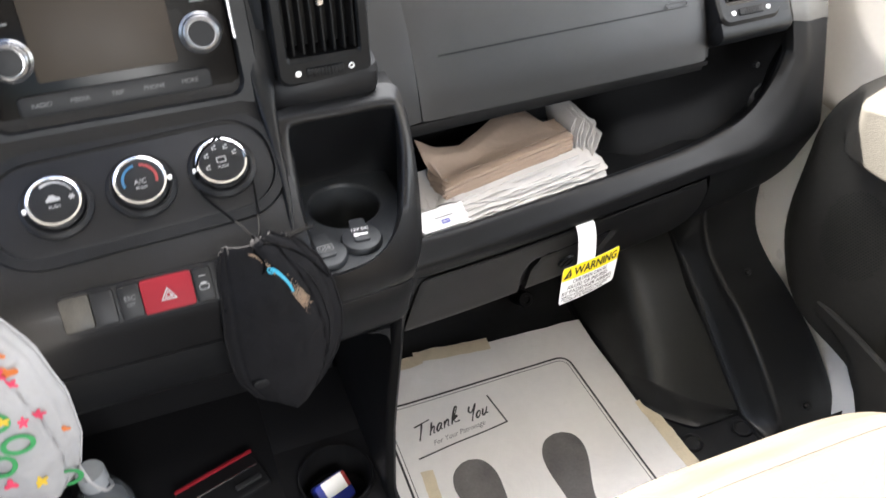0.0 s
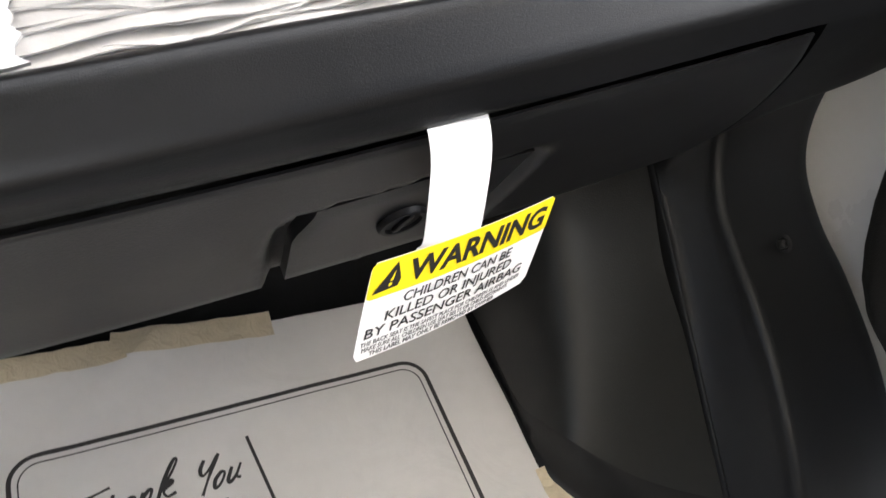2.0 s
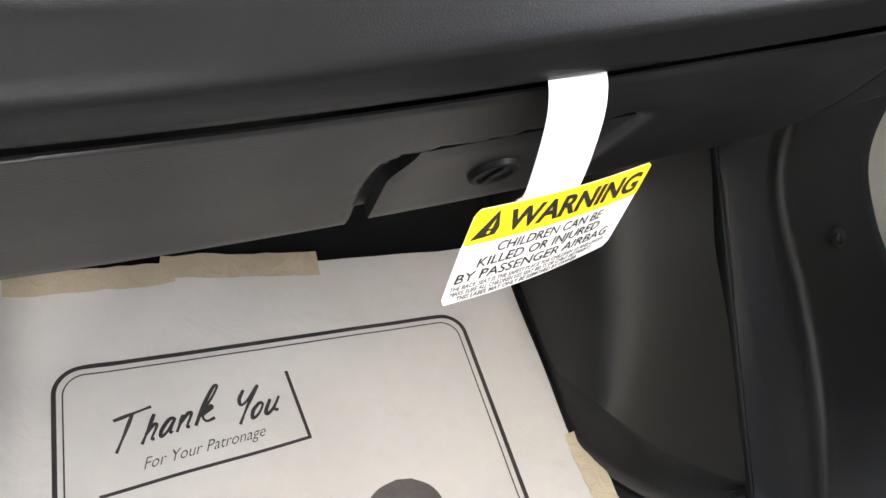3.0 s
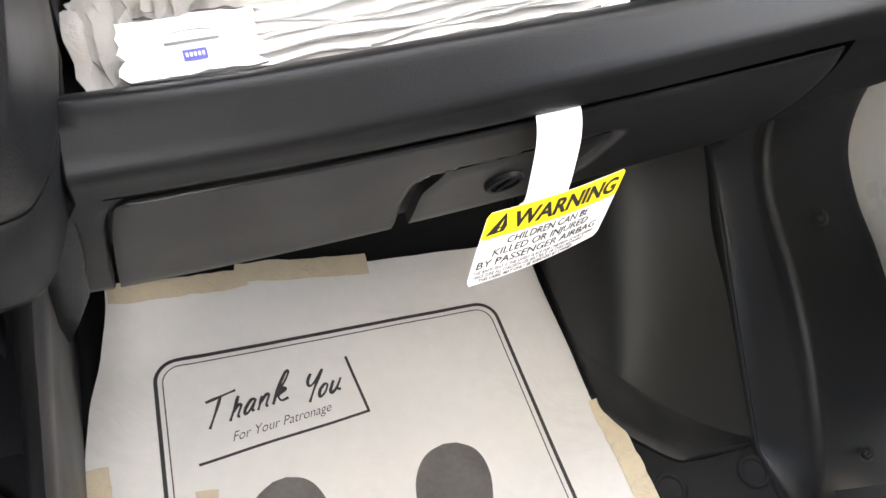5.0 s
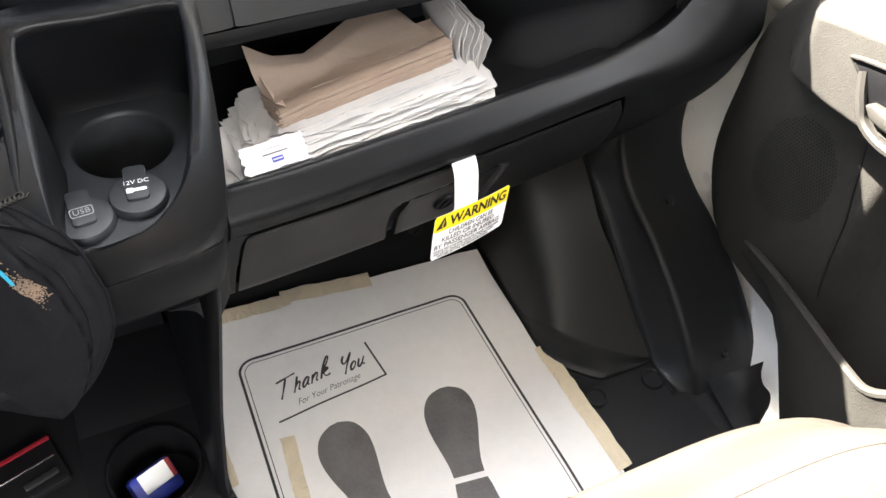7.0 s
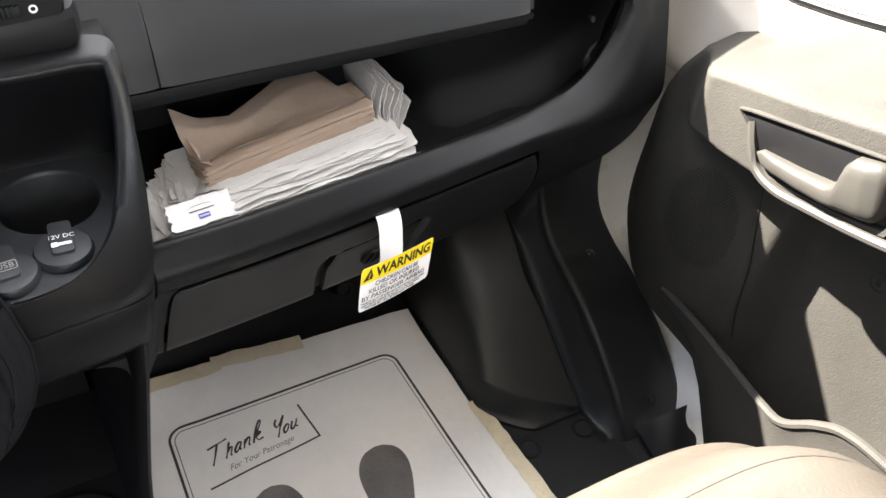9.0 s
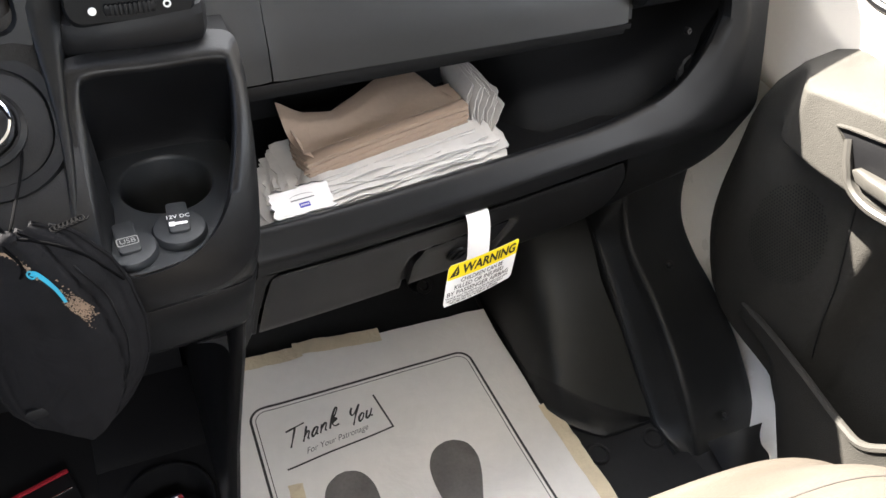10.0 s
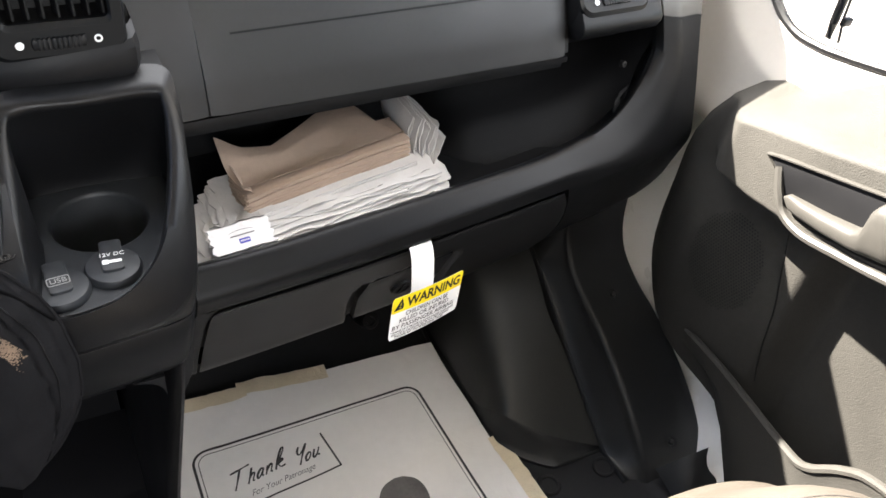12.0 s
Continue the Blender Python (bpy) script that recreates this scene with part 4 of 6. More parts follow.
for c in [Vector((lerp(-0.44, -0.135, k / 10), -0.0522, 0.455)) for k in range(11)] + foot_o[::-1][1:]:
    rows.append([(c.x, c.y + 0.016, c.z - 0.0028), (c.x, c.y + 0.0012, c.z - 0.0028), (c.x, c.y - 0.0002, c.z - 0.005), (c.x - 0.003, c.y + 0.000, 0.425), (c.x - 0.007, c.y + 0.001, 0.399), (c.x - 0.009, c.y + 0.004, 0.3915), (c.x - 0.011, c.y + 0.010, 0.388), (c.x - 0.014, c.y + 0.05, 0.390)])
part("bin_header", loft(rows), DASH, console)
fillet = [(0.0, 0.002), (0.0, -0.026)] + [(-0.024 + 0.024 * math.cos(radians(a)), -0.024 + 0.024 * math.sin(radians(a))) for a in range(10, 90, 16)] + [(-0.026, 0.002)]
part("bin_corner", slab(fillet, 0.020, basis((-0.044, -0.026, 0.3895), (1, 0, 0), (0, 0, 1))), DASH, console)
wall = []
for k in range(21):
    z = lerp(0.445, 0.002, k / 20)
    yf = table([(0.0, -0.20), (0.10, -0.17), (0.18, -0.11), (0.25, -0.075), (0.36, -0.048), (0.39, -0.036), (0.45, -0.02)], z)
    x = table([(0.0, -0.078), (0.18, -0.064), (0.30, -0.041), (0.40, -0.022), (0.45, -0.018)], z)
    wall.append([(x - 0.012, 0.24, z), (x - 0.012, yf + 0.012, z), (x - 0.008, yf + 0.003, z), (x - 0.003, yf, z), (x + 0.001, yf + 0.004, z), (x + 0.003, yf + 0.02, z), (x + 0.004, 0.24, z)])
part("bin_wall", loft(wall), CONSOLE, console, angle=60)
part("bin_wall", loft([[(-0.45 + dx, y, z) for dx, y in ((0, 0.24), (0, -0.1), (0.006, -0.104), (0.012, -0.1), (0.012, 0.24))] for z in (0.0, 0.2, 0.44)]), CONSOLE, console)
cheek = [(-0.024, 0.425), (-0.026, 0.375), (-0.030, 0.342), (-0.032, 0.309), (-0.031, 0.291), (-0.022, 0.309), (-0.012, 0.334), (-0.008, 0.375), (-0.006, 0.425)]
part("cheek_trim", slab(cheek, 0.006, basis((0.0, 0.006, 0.0), (1, 0, 0), (0, 0, 1)), 0.0012), CONSOLE, console, "tapered trim blade beside the glovebox")
part("bin_back", merge(box((-0.45, 0.115, 0.0), (-0.082, 0.125, 0.46)), box((-0.082, 0.115, 0.20), (-0.068, 0.125, 0.46)), box((-0.068, 0.115, 0.34), (-0.040, 0.125, 0.46))), BLACK, console)
# tray with two cup wells
TZ = 0.165


def well_ring(cx, cy, r, z, n=40):
    return [Vector((cx + r * math.cos(2 * math.pi * k / n), cy + r * math.sin(2 * math.pi * k / n), z)) for k in range(n)]


sq = []
for k in range(40):
    a = 2 * math.pi * k / 40
    s = 1 / max(abs(math.cos(a)), abs(math.sin(a)))
    sq.append(Vector((-0.128 + 0.066 * s * math.cos(a), -0.062 + 0.062 * s * math.sin(a), TZ)))
part("tray_well", loft([sq, well_ring(-0.128, -0.062, 0.049, TZ + 0.001), well_ring(-0.128, -0.062, 0.047, TZ + 0.006), well_ring(-0.128, -0.062, 0.0445, TZ + 0.006), well_ring(-0.128, -0.062, 0.042, TZ - 0.05), well_ring(-0.128, -0.062, 0.0005, TZ - 0.052)], close_v=True), BLACK, console, "round cup well in the tray")
part("tray", box((-0.44, -0.14, 0.14), (-0.194, 0.115, TZ), 0.0005), BLACK, console)
part("tray", box((-0.194, 0.0, 0.14), (-0.074, 0.115, TZ), 0.0005), BLACK, console)
part("tray_front", box((-0.44, -0.19, 0.0), (-0.066, -0.124, TZ - 0.004), 0.012, 3), BLACK, console)

# ---- things in the console ----
ph = basis((-0.262, -0.030, TZ), (0.96, 0.28, 0.0), (-0.28, 0.96, 0))
wallet = root("folded_wallet", (-0.262, -0.030, TZ), "black folded wallet with red edge and silver clasp", "wallet")
part("cover", slab(outline(0.105, 0.056, 0.005), 0.009, ph @ pose(0, 0, 0.0005), 0.003), BLACK, wallet)
part("red_edge", slab(outline(0.104, 0.0045, 0.002), 0.0035, ph @ pose(0, 0.0255, 0.0085), 0.001), REDBTN, wallet, "red edge")
part("edge_wire", tube([ph @ Vector((lerp(-0.048, 0.048, k / 8), 0.004, 0.0100)) for k in range(9)], 0.0009), CHROME, wallet)
part("clasp", slab(outline(0.034, 0.007, 0.002), 0.003, ph @ pose(0.028, -0.014, 0.0093), 0.001), STEEL, wallet, "silver clasp")
pk = pose(-0.135, -0.062, TZ - 0.030, 32, 8, 24) @ Matrix.Diagonal((0.82, 0.82, 0.82, 1))
packet = root("snack_packet", (-0.135, -0.062, TZ - 0.03), "blue and white wrapped packet standing in the cup well", "packet")
part("wrapper", slab(outline(0.060, 0.046, 0.006), 0.016, pk, 0.006), DKBLUE, packet)
part("band", slab(outline(0.040, 0.026, 0.002), 0.0008, pk @ pose(0.002, 0.008, 0.0162), 0.0003), CARD, packet, "white band")
part("end_strip", slab(outline(0.006, 0.026, 0.002), 0.0010, pk @ pose(0.024, 0.008, 0.0163), 0.0003), REDLINE, packet, "red strip")
bottle = root("water_bottle", (-0.386, -0.050, TZ), "clear plastic bottle with a white screw cap in the tray", "bottle")
bt = pose(-0.386, -0.050, TZ) @ Matrix.Diagonal((1, 1, 1.18, 1))
part("body", revolve([(0.001, 0.001), (0.029, 0.001), (0.031, 0.006), (0.031, 0.030), (0.0295, 0.034), (0.031, 0.038), (0.031, 0.062), (0.024, 0.082), (0.0135, 0.094), (0.0125, 0.098), (0.0125, 0.104)], bt, 40), LABELP, bottle)
part("cap", revolve([(0.0155, 0.099), (0.0155, 0.115), (0.0145, 0.117), (0.0001, 0.1172)], bt, 36), CAPPLASTIC, bottle, "white screw cap")


# ---- face masks hanging from the console ----
def mask_point(c, rx, dn, nm, w, h, bulge, left, right, u, v, folds=1.0):
    """A place on a cloth mask: u across, v down, both -1 to 1."""
    lo, hi = table(left, v), table(right, v)
    x = lerp(lo, hi, (u + 1) / 2) * w / 2
    d = bulge * (1 - abs(u) ** 2.2) * (1 - 0.55 * abs(v) ** 2.5)
    d += folds * (0.0030 * noise.noise((u * 1.7, v * 2.6, 3)) + 0.0014 * noise.noise((u * 4, v * 7, 8)))
    d += folds * 0.0028 * math.sin(9 * v + 2.2 * u) * math.exp(-((v + 0.45) / 0.4) ** 2)
    d -= 0.0030 * math.exp(-((u - 0.58 - 0.14 * v) / 0.022) ** 2) + 0.0022 * math.exp(-((abs(u) - 0.84) / 0.025) ** 2)
    return c + rx * x + dn * (h / 2) * v + nm * d


def cloth_mask(name, centre, rx, dn, w, h, bulge, left, right, mm, label):
    """A shaped cloth mask as a curved, seamed and folded shell."""
    o = root(name, centre, label, "face mask")
    c, rx, dn = Vector(centre), Vector(rx).normalized(), Vector(dn).normalized()
    nm = dn.cross(rx).normalized()

    def at(u, v):
        return mask_point(c, rx, dn, nm, w, h, bulge, left, right, u, v)
    part("mask_body", thick(loft([[at(lerp(-1, 1, i / 60), lerp(-1, 1, j / 60)) for i in range(61)] for j in range(61)]), 0.0022), mm, o, angle=70)
    for side in (-1, 1):
        part("hem", tube([at(side, lerp(-0.96, 0.96, k / 30)) for k in range(31)], 0.0016, 6), mm, o, "stitched hem")
    return o, at, rx, dn, nm


bmask, on_black, brx, bdn, bnm = cloth_mask("black_face_mask", (-0.166, -0.086, 0.484), (0.97, 0.03, 0.06), (-0.02, -0.13, -0.99), 0.108, 0.206, 0.026,
    [(-1, -0.78), (-0.85, -0.86), (-0.5, -0.94), (0.0, -1.0), (0.30, -0.98), (0.55, -0.90), (0.78, -0.66), (0.92, -0.36), (1.0, -0.10)],
    [(-1, 0.10), (-0.88, 0.48), (-0.6, 0.82), (-0.3, 1.02), (0.05, 1.12), (0.35, 1.08), (0.6, 0.90), (0.82, 0.62), (0.94, 0.38), (1.0, 0.16)], CLOTH, "black cloth face mask hanging by its loops from a climate knob")
arc = []
for k in range(11):
    q = k / 10
    p = on_black(0.04 + 0.22 * math.sin(1.5 * q), -0.75 + 0.27 * (1 - math.cos(1.5 * q))) + bnm * 0.0012
    arc.append([p + brx * (0.0014 - 0.0003 * q) * sd + bdn * (-0.0018) * sd * (1 - q) for sd in (-1, 0, 1)])
part("logo_stripe", loft(arc), CYAN, bmask, "curved cyan mark")
part("logo_ring", tube([on_black(0.03 + 0.055 * math.cos(k * 0.6), -0.74 + 0.024 * math.sin(k * 0.6)) + bnm * 0.0012 for k in range(10)], 0.0007, 5), CYAN, bmask)
speck = bmesh.new()
rs = random.Random(21)
for k in range(900):
    q = rs.random()
    # sunlight painted as specks: blot beside the stripe, thin trail up to the knot
    if k < 720:
        u, v = rs.gauss(0.36, 0.07), rs.gauss(-0.40, 0.085)
        if abs(u - 0.36 - 0.45 * (v + 0.40)) > 0.10:
            continue
    else:
        u, v = 0.34 * q - 0.22 + rs.gauss(0, 0.02), -0.92 + 0.22 * q ** 1.6 + rs.gauss(0, 0.008)
    p = on_black(u, v) + bnm * 0.0008
    r = rs.uniform(0.00025, 0.0008)
    speck.faces.new([speck.verts.new(p + brx * r * math.cos(t) + bdn * r * math.sin(t)) for t in (0.3, 1.5, 2.8, 4.1, 5.2)])
part("sun_flecks", speck, TANSUN, bmask, "tan specks painted as a patch of sun")
part("seam", tube([on_black(0.62 + 0.10 * math.sin(3 * q), lerp(-0.70, 0.62, q)) + bnm * 0.0006 for q in [k / 24 for k in range(25)]], 0.0006, 5), BLACK, bmask, "stitched seam")
part("adjuster", slab(outline(0.016, 0.010, 0.004, 4), 0.003, basis(on_black(-0.62, 0.50) + bnm * 0.0004, brx, -bdn), 0.001), BLACK, bmask, "small oval tab")
kp = pm @ Vector((0.075, 0.0, 0.012))
knot = on_black(0, -0.97) + Vector((0.004, 0.000, 0.004))
part("knot", revolve([(0.0001, -0.006), (0.0036, -0.0045), (0.0058, 0.0), (0.0042, 0.0045), (0.0001, 0.006)], pose(knot.x, knot.y, knot.z, 30, 20, 0), 14), CLOTH, bmask)
for sgn in (-1, 1):
    part("ear_loop", tube(spline([knot, knot + Vector((0.006 * sgn, 0.010, 0.010)), kp + Vector((0.024 * sgn, -0.016, -0.016)), kp + Vector((0.020 * sgn, -0.004, 0.014)), kp + Vector((0, 0.006, 0.026))], 6), 0.0010, 6), ELASTIC, bmask, "thin elastic loop")
    part("ear_loop", tube(spline([knot, knot + Vector((0.010 * sgn + 0.006, -0.003, -0.004)), on_black(0.35 + 0.45 * sgn, -0.74) + bnm * 0.0005, on_black(0.96 if sgn > 0 else -0.96, -0.35)], 6), 0.0011, 6), ELASTIC, bmask, "folded elastic loop")
cord = [knot + Vector((0.028 + 0.0035 * math.cos(k * 0.9), -0.004 + 0.0035 * math.sin(k * 0.9), 0.004 + 0.00012 * k)) + Vector((0.0004 * k, 0, 0)) for k in range(50)]
part("spring_toggle", tube(cord, 0.0006, 5), ELASTIC, bmask, "coiled cord end")

wmask, on_mask, wrx, wdn, wnm = cloth_mask("patterned_face_mask", (-0.410, -0.150, 0.540), (0.98, 0.10, 0.05), (0.08, -0.06, -0.99), 0.110, 0.246, 0.030,
    [(-1, -0.5), (-0.6, -0.85), (0.0, -1.0), (0.6, -0.85), (0.85, -0.6), (1.0, -0.35)],
    [(-1, 0.45), (-0.7, 0.72), (-0.3, 0.98), (0.1, 1.06), (0.5, 0.95), (0.78, 0.72), (0.9, 0.5), (1.0, 0.0)], WHITECLOTH, "white cloth face mask with coloured prints hanging beside the console")
rnd = random.Random(4)
for k in range(40):
    u, v = rnd.uniform(-0.85, 0.88), rnd.uniform(-0.85, 0.92)
    mm = (PINKP, GREENP, YELP, PINKP, ORGP)[k % 5]
    r = rnd.uniform(0.0055, 0.0105)
    b = basis(on_mask(u, v) + wnm * 0.0013, wrx, -wdn) @ pose(0, 0, 0, 0, 22 * u, rnd.uniform(0, 360))
    if k % 5 == 1:
        r = rnd.uniform(0.0120, 0.0150)
        shape = frame_ring([(r * math.cos(a), 0.85 * r * math.sin(a)) for a in [math.pi * q / 9 for q in range(18)]], [(0.68 * r * math.cos(a), 0.55 * r * math.sin(a)) for a in [math.pi * q / 9 for q in range(18)]], 0.0004, b, 0.0001)
    else:
        lobes = rnd.choice((3, 5, 5))
        shape = slab([(r * (0.72 + 0.28 * math.cos(lobes * a)) * math.cos(a), 0.8 * r * (0.72 + 0.28 * math.cos(lobes * a)) * math.sin(a)) for a in [math.pi * q / 15 for q in range(30)]], 0.0004, b)
    part("print", shape, mm, wmask)
for sgn in (-1, 1):
    a1 = on_mask(0.98 * sgn, 0.80)
    part("ear_loop", tube(spline([a1, a1 + Vector((0.006 * sgn, -0.008, -0.02)), a1 + Vector((0.012 * sgn, 0.0, -0.045)), a1 + Vector((0.012 * sgn, 0.03, -0.08)), a1 + Vector((0.004 * sgn, 0.06, -0.11))], 6), 0.0017, 6), WHITECLOTH, wmask, "white elastic loop")

# ---- papers on the shelf ----


def folded_sheet(name, m, w, d, t, seed, mm, parent, lift=None, label="", wave=0.0022):
    """A folded napkin or towel: a thin, slightly wavy block with rounded fold."""
    nx, ny = 26, 8

    def top(i, j):
        u, v = i / nx - 0.5, j / ny - 0.5
        wav = wave * noise.noise((u * 4 + seed, v * 3, seed * 1.7)) + 0.45 * wave * noise.noise((u * 13 + seed * 3, v * 5, seed * 0.7))
        z = wav + (lift(u, v) if lift else 0)
        ex = 0.0045 * noise.noise((seed * 2.3, v * 9, 1.0)) * smooth01(0.40, 0.5, abs(u))
        ey = (0.0045 * noise.noise((u * 6, seed * 3.1, 2.0)) + 0.0016 * noise.noise((u * 23, seed * 1.3, 5.0))) * smooth01(0.25, 0.5, abs(v)) * min(1.0, wave / 0.0015)
        return Vector((u * w + ex, v * d + ey, z))
    rws = []
    for j in range(ny + 1):
        up = [m @ (top(i, j) + Vector((0, 0, t))) for i in range(nx + 1)]
        dn = [m @ top(i, j) for i in range(nx + 1)]
        rws.append(up + dn[::-1])
    return part(name, loft(rws, close_v=True, cap=True), mm, parent, label, angle=50)


napkins = root("napkin_stack", (0.16, 0.12, 0.437), "untidy stack of white paper napkins lying on the shelf", "napkins")
rnd = random.Random(11)
for k in range(17):
    # loose crumpled sheets, their edges stepping back upwards
    m = basis((0.168 + rnd.uniform(-0.014, 0.014), 0.0775 + rnd.uniform(-0.005, 0.004) + 0.0017 * k, 0.4345 + 0.00150 * k), (0.985, 0.075, 0.030 + 0.0034 * k), (-0.085, 0.985, 0.05)) @ pose(0, 0, 0, rnd.uniform(-1.2, 1.2), rnd.uniform(-0.35, 0.35), rnd.uniform(-3.0, 3.0))
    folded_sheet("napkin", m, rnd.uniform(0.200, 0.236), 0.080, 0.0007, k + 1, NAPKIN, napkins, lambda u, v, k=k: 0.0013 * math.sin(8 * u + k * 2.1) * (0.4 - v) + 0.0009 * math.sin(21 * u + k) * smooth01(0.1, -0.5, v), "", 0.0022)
for k in range(7):
    # neat packet of crisp sheets under the towels
    m = basis((0.167 + rnd.uniform(-0.002, 0.002), 0.1030 + rnd.uniform(-0.0012, 0.0012), 0.4555 + 0.00115 * k), (0.985, 0.095, 0.085), (-0.095, 0.985, 0.04))
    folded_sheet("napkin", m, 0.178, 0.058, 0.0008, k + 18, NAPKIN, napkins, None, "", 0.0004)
for k in range(12):
    m = basis((0.030 + 0.0036 * k, 0.064 + 0.0036 * k, 0.4365 + 0.0012 * k), (0.985, 0.10, 0.0), (-0.16, 0.98, 0.05)) @ pose(0, 0, 0, rnd.uniform(-2, 2), -3 - k * 0.6, 8 - 2.5 * k + rnd.uniform(-4, 4))
    folded_sheet("napkin", m, 0.055, 0.066, 0.0008, k + 31, NAPKIN, napkins, lambda u, v, k=k: 0.002 * math.sin(7 * u + k * 1.7) * (0.5 - v), "", 0.0012)
# sheets bent upright behind the end of the pile
for k in range(11):
    a = k / 10
    b0, b1 = Vector((0.256 + 0.026 * a, 0.096 - 0.006 * a, 0.466 - 0.014 * a)), Vector((0.262 + 0.024 * a, 0.172, 0.462))
    t0, t1 = Vector((0.262 + 0.040 * a, 0.112 + 0.006 * math.sin(k * 2.3), 0.506 - 0.026 * a + 0.005 * math.sin(k * 3.7))), Vector((0.256 + 0.034 * a, 0.176, 0.512 - 0.022 * a))
    rws = []
    for j in range(13):
        w = j / 12
        rws.append([b0.lerp(b1, i / 10).lerp(t0.lerp(t1, i / 10), w) + Vector((0.010 * (1 - a) * math.sin(math.pi * w) * -0.6 + 0.0022 * noise.noise((i * 0.35, w * 3, k)), 0.002 * noise.noise((w * 5, k, 2)), 0.0028 * noise.noise((i * 0.6, k, 7)) * w)) for i in range(11)])
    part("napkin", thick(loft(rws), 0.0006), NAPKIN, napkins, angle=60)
brown = root("brown_towel_stack", (0.165, 0.10, 0.460), "stack of folded brown kraft paper towels on white napkins", "paper towels")
for k in range(14):
    slit = 0.0022 if k > 10 else 0.0
    m = basis((0.1585 + rnd.uniform(-0.0012, 0.0012), 0.1060 + 0.0002 * k + rnd.uniform(-0.0006, 0.0006), 0.4600 + 0.00150 * k + slit * 0.4), (0.98, 0.115, 0.088 + slit * 3.0), (-0.11, 0.985, 0.03))
    folded_sheet("towel", m, 0.184, 0.044, 0.00148, k + 71, KRAFT, brown, lambda u, v: -0.004 * smooth01(-0.30, -0.5, u) + 0.0012 * math.sin(6 * u), "", 0.0004)
# loose top towel: flat at its fold, waved behind, its corner lifted
BACK = [(0.0, (0.060, 0.157, 0.487)), (0.15, (0.086, 0.147, 0.480)), (0.30, (0.115, 0.143, 0.479)), (0.45, (0.145, 0.157, 0.484)), (0.62, (0.174, 0.176, 0.487)), (0.78, (0.201, 0.183, 0.489)), (0.88, (0.219, 0.180, 0.489)), (0.94, (0.228, 0.156, 0.488)), (1.0, (0.234, 0.126, 0.490))]
rws = []
for i in range(41):
    u = i / 40
    f = Vector((0.0675, 0.0800, 0.4800)).lerp(Vector((0.2470, 0.1010, 0.4985)), u)
    b = Vector([table([(t, q[n]) for t, q in BACK], u) for n in range(3)])
    r = [f + Vector((0.0, 0.0035, -0.0026)), f + Vector((0, 0.0005, -0.0010))]
    for j in range(19):
        v = j / 18
        p = f.lerp(b, v)
        p.z += -0.0065 * math.sin(math.pi * min(1, v * 1.5)) * (1 - 0.5 * u) + 0.0012 * noise.noise((u * 6, v * 3, 4)) + 0.004 * smooth01(0.12, 0.0, u) * v
        p.x -= 0.004 * math.sin(math.pi * v) * smooth01(0.12, 0.0, u)
        r.append(p)
    rws.append(r)
part("towel", thick(loft(rws), 0.0007), KRAFT, brown, "loose waved top towel", angle=60)
rws = []
for j in range(13):
    w = j / 12
    top_p = Vector((0.0685, 0.0805, 0.4795)).lerp(Vector((0.0625, 0.150, 0.4825)), w)
    low_p = Vector((0.0755, 0.0860, 0.4585)).lerp(Vector((0.0740, 0.135, 0.4585)), w)
    rws.append([top_p.lerp(low_p, q / 8) + Vector((0.007 * math.sin(math.pi * q / 8), 0.0, 0.0)) for q in range(9)])
part("towel", thick(loft(rws), 0.0006), KRAFT, brown, "towel end curling down", angle=60)
wipe = root("wet_wipe_packet", (0.05, 0.045, 0.446), "small white sealed packet with blue print on the napkins", "packet")
wm = basis((0.054, 0.044, 0.4525), (0.985, 0.12, 0.03), (-0.12, 0.90, 0.36)) @ pose(0, 0, 0, 0, 0, -2)
folded_sheet("sachet", wm, 0.060, 0.028, 0.0022, 101, SACHET, wipe, None, "", 0.0005)
part("print", slab(outline(0.0105, 0.0052, 0.0003, 2), 0.0003, wm @ pose(0.001, -0.0056, 0.0028)), BLUEINK, wipe, "navy block")
part("print", merge(*[slab(outline(0.0010, 0.0018, 0.0002, 2), 0.0002, wm @ pose(0.001 + 0.0018 * k, -0.0056, 0.0031)) for k in (-2, -1, 0, 1, 2)]), SACHET, wipe)
part("print", slab(outline(0.024, 0.0012, 0.0003, 2), 0.0003, wm @ pose(0.001, 0.001, 0.0028)), GREYINK, wipe)
part("print", loft([[wm @ Vector((0.001 + 0.013 * math.cos(radians(a)), 0.003 + r * math.sin(radians(a)), 0.0031)) for r in (0.0030, 0.0036)] for a in range(20, 161, 10)]), GREYINK, wipe)

# ---- warning tag hanging from the glovebox ----
tag = root("warning_tag", (0.23, -0.02, 0.38), "white and yellow airbag warning tag hanging from the glovebox edge", "warning tag")
TL, TR, BL = Vector((0.1885, -0.0220, 0.3835)), Vector((0.2845, 0.0020, 0.3740)), Vector((0.1788, -0.0352, 0.3372))
ux, uy = (TR - TL), (TL - BL)
W, Hh = ux.length, uy.length
nz = ux.cross(uy).normalized()
cx_, cy_ = ux.normalized(), uy.normalized()
tm = Matrix(((cx_.x, cy_.x, nz.x, TL.x), (cx_.y, cy_.y, nz.y, TL.y), (cx_.z, cy_.z, nz.z, TL.z), (0, 0, 0, 1)))


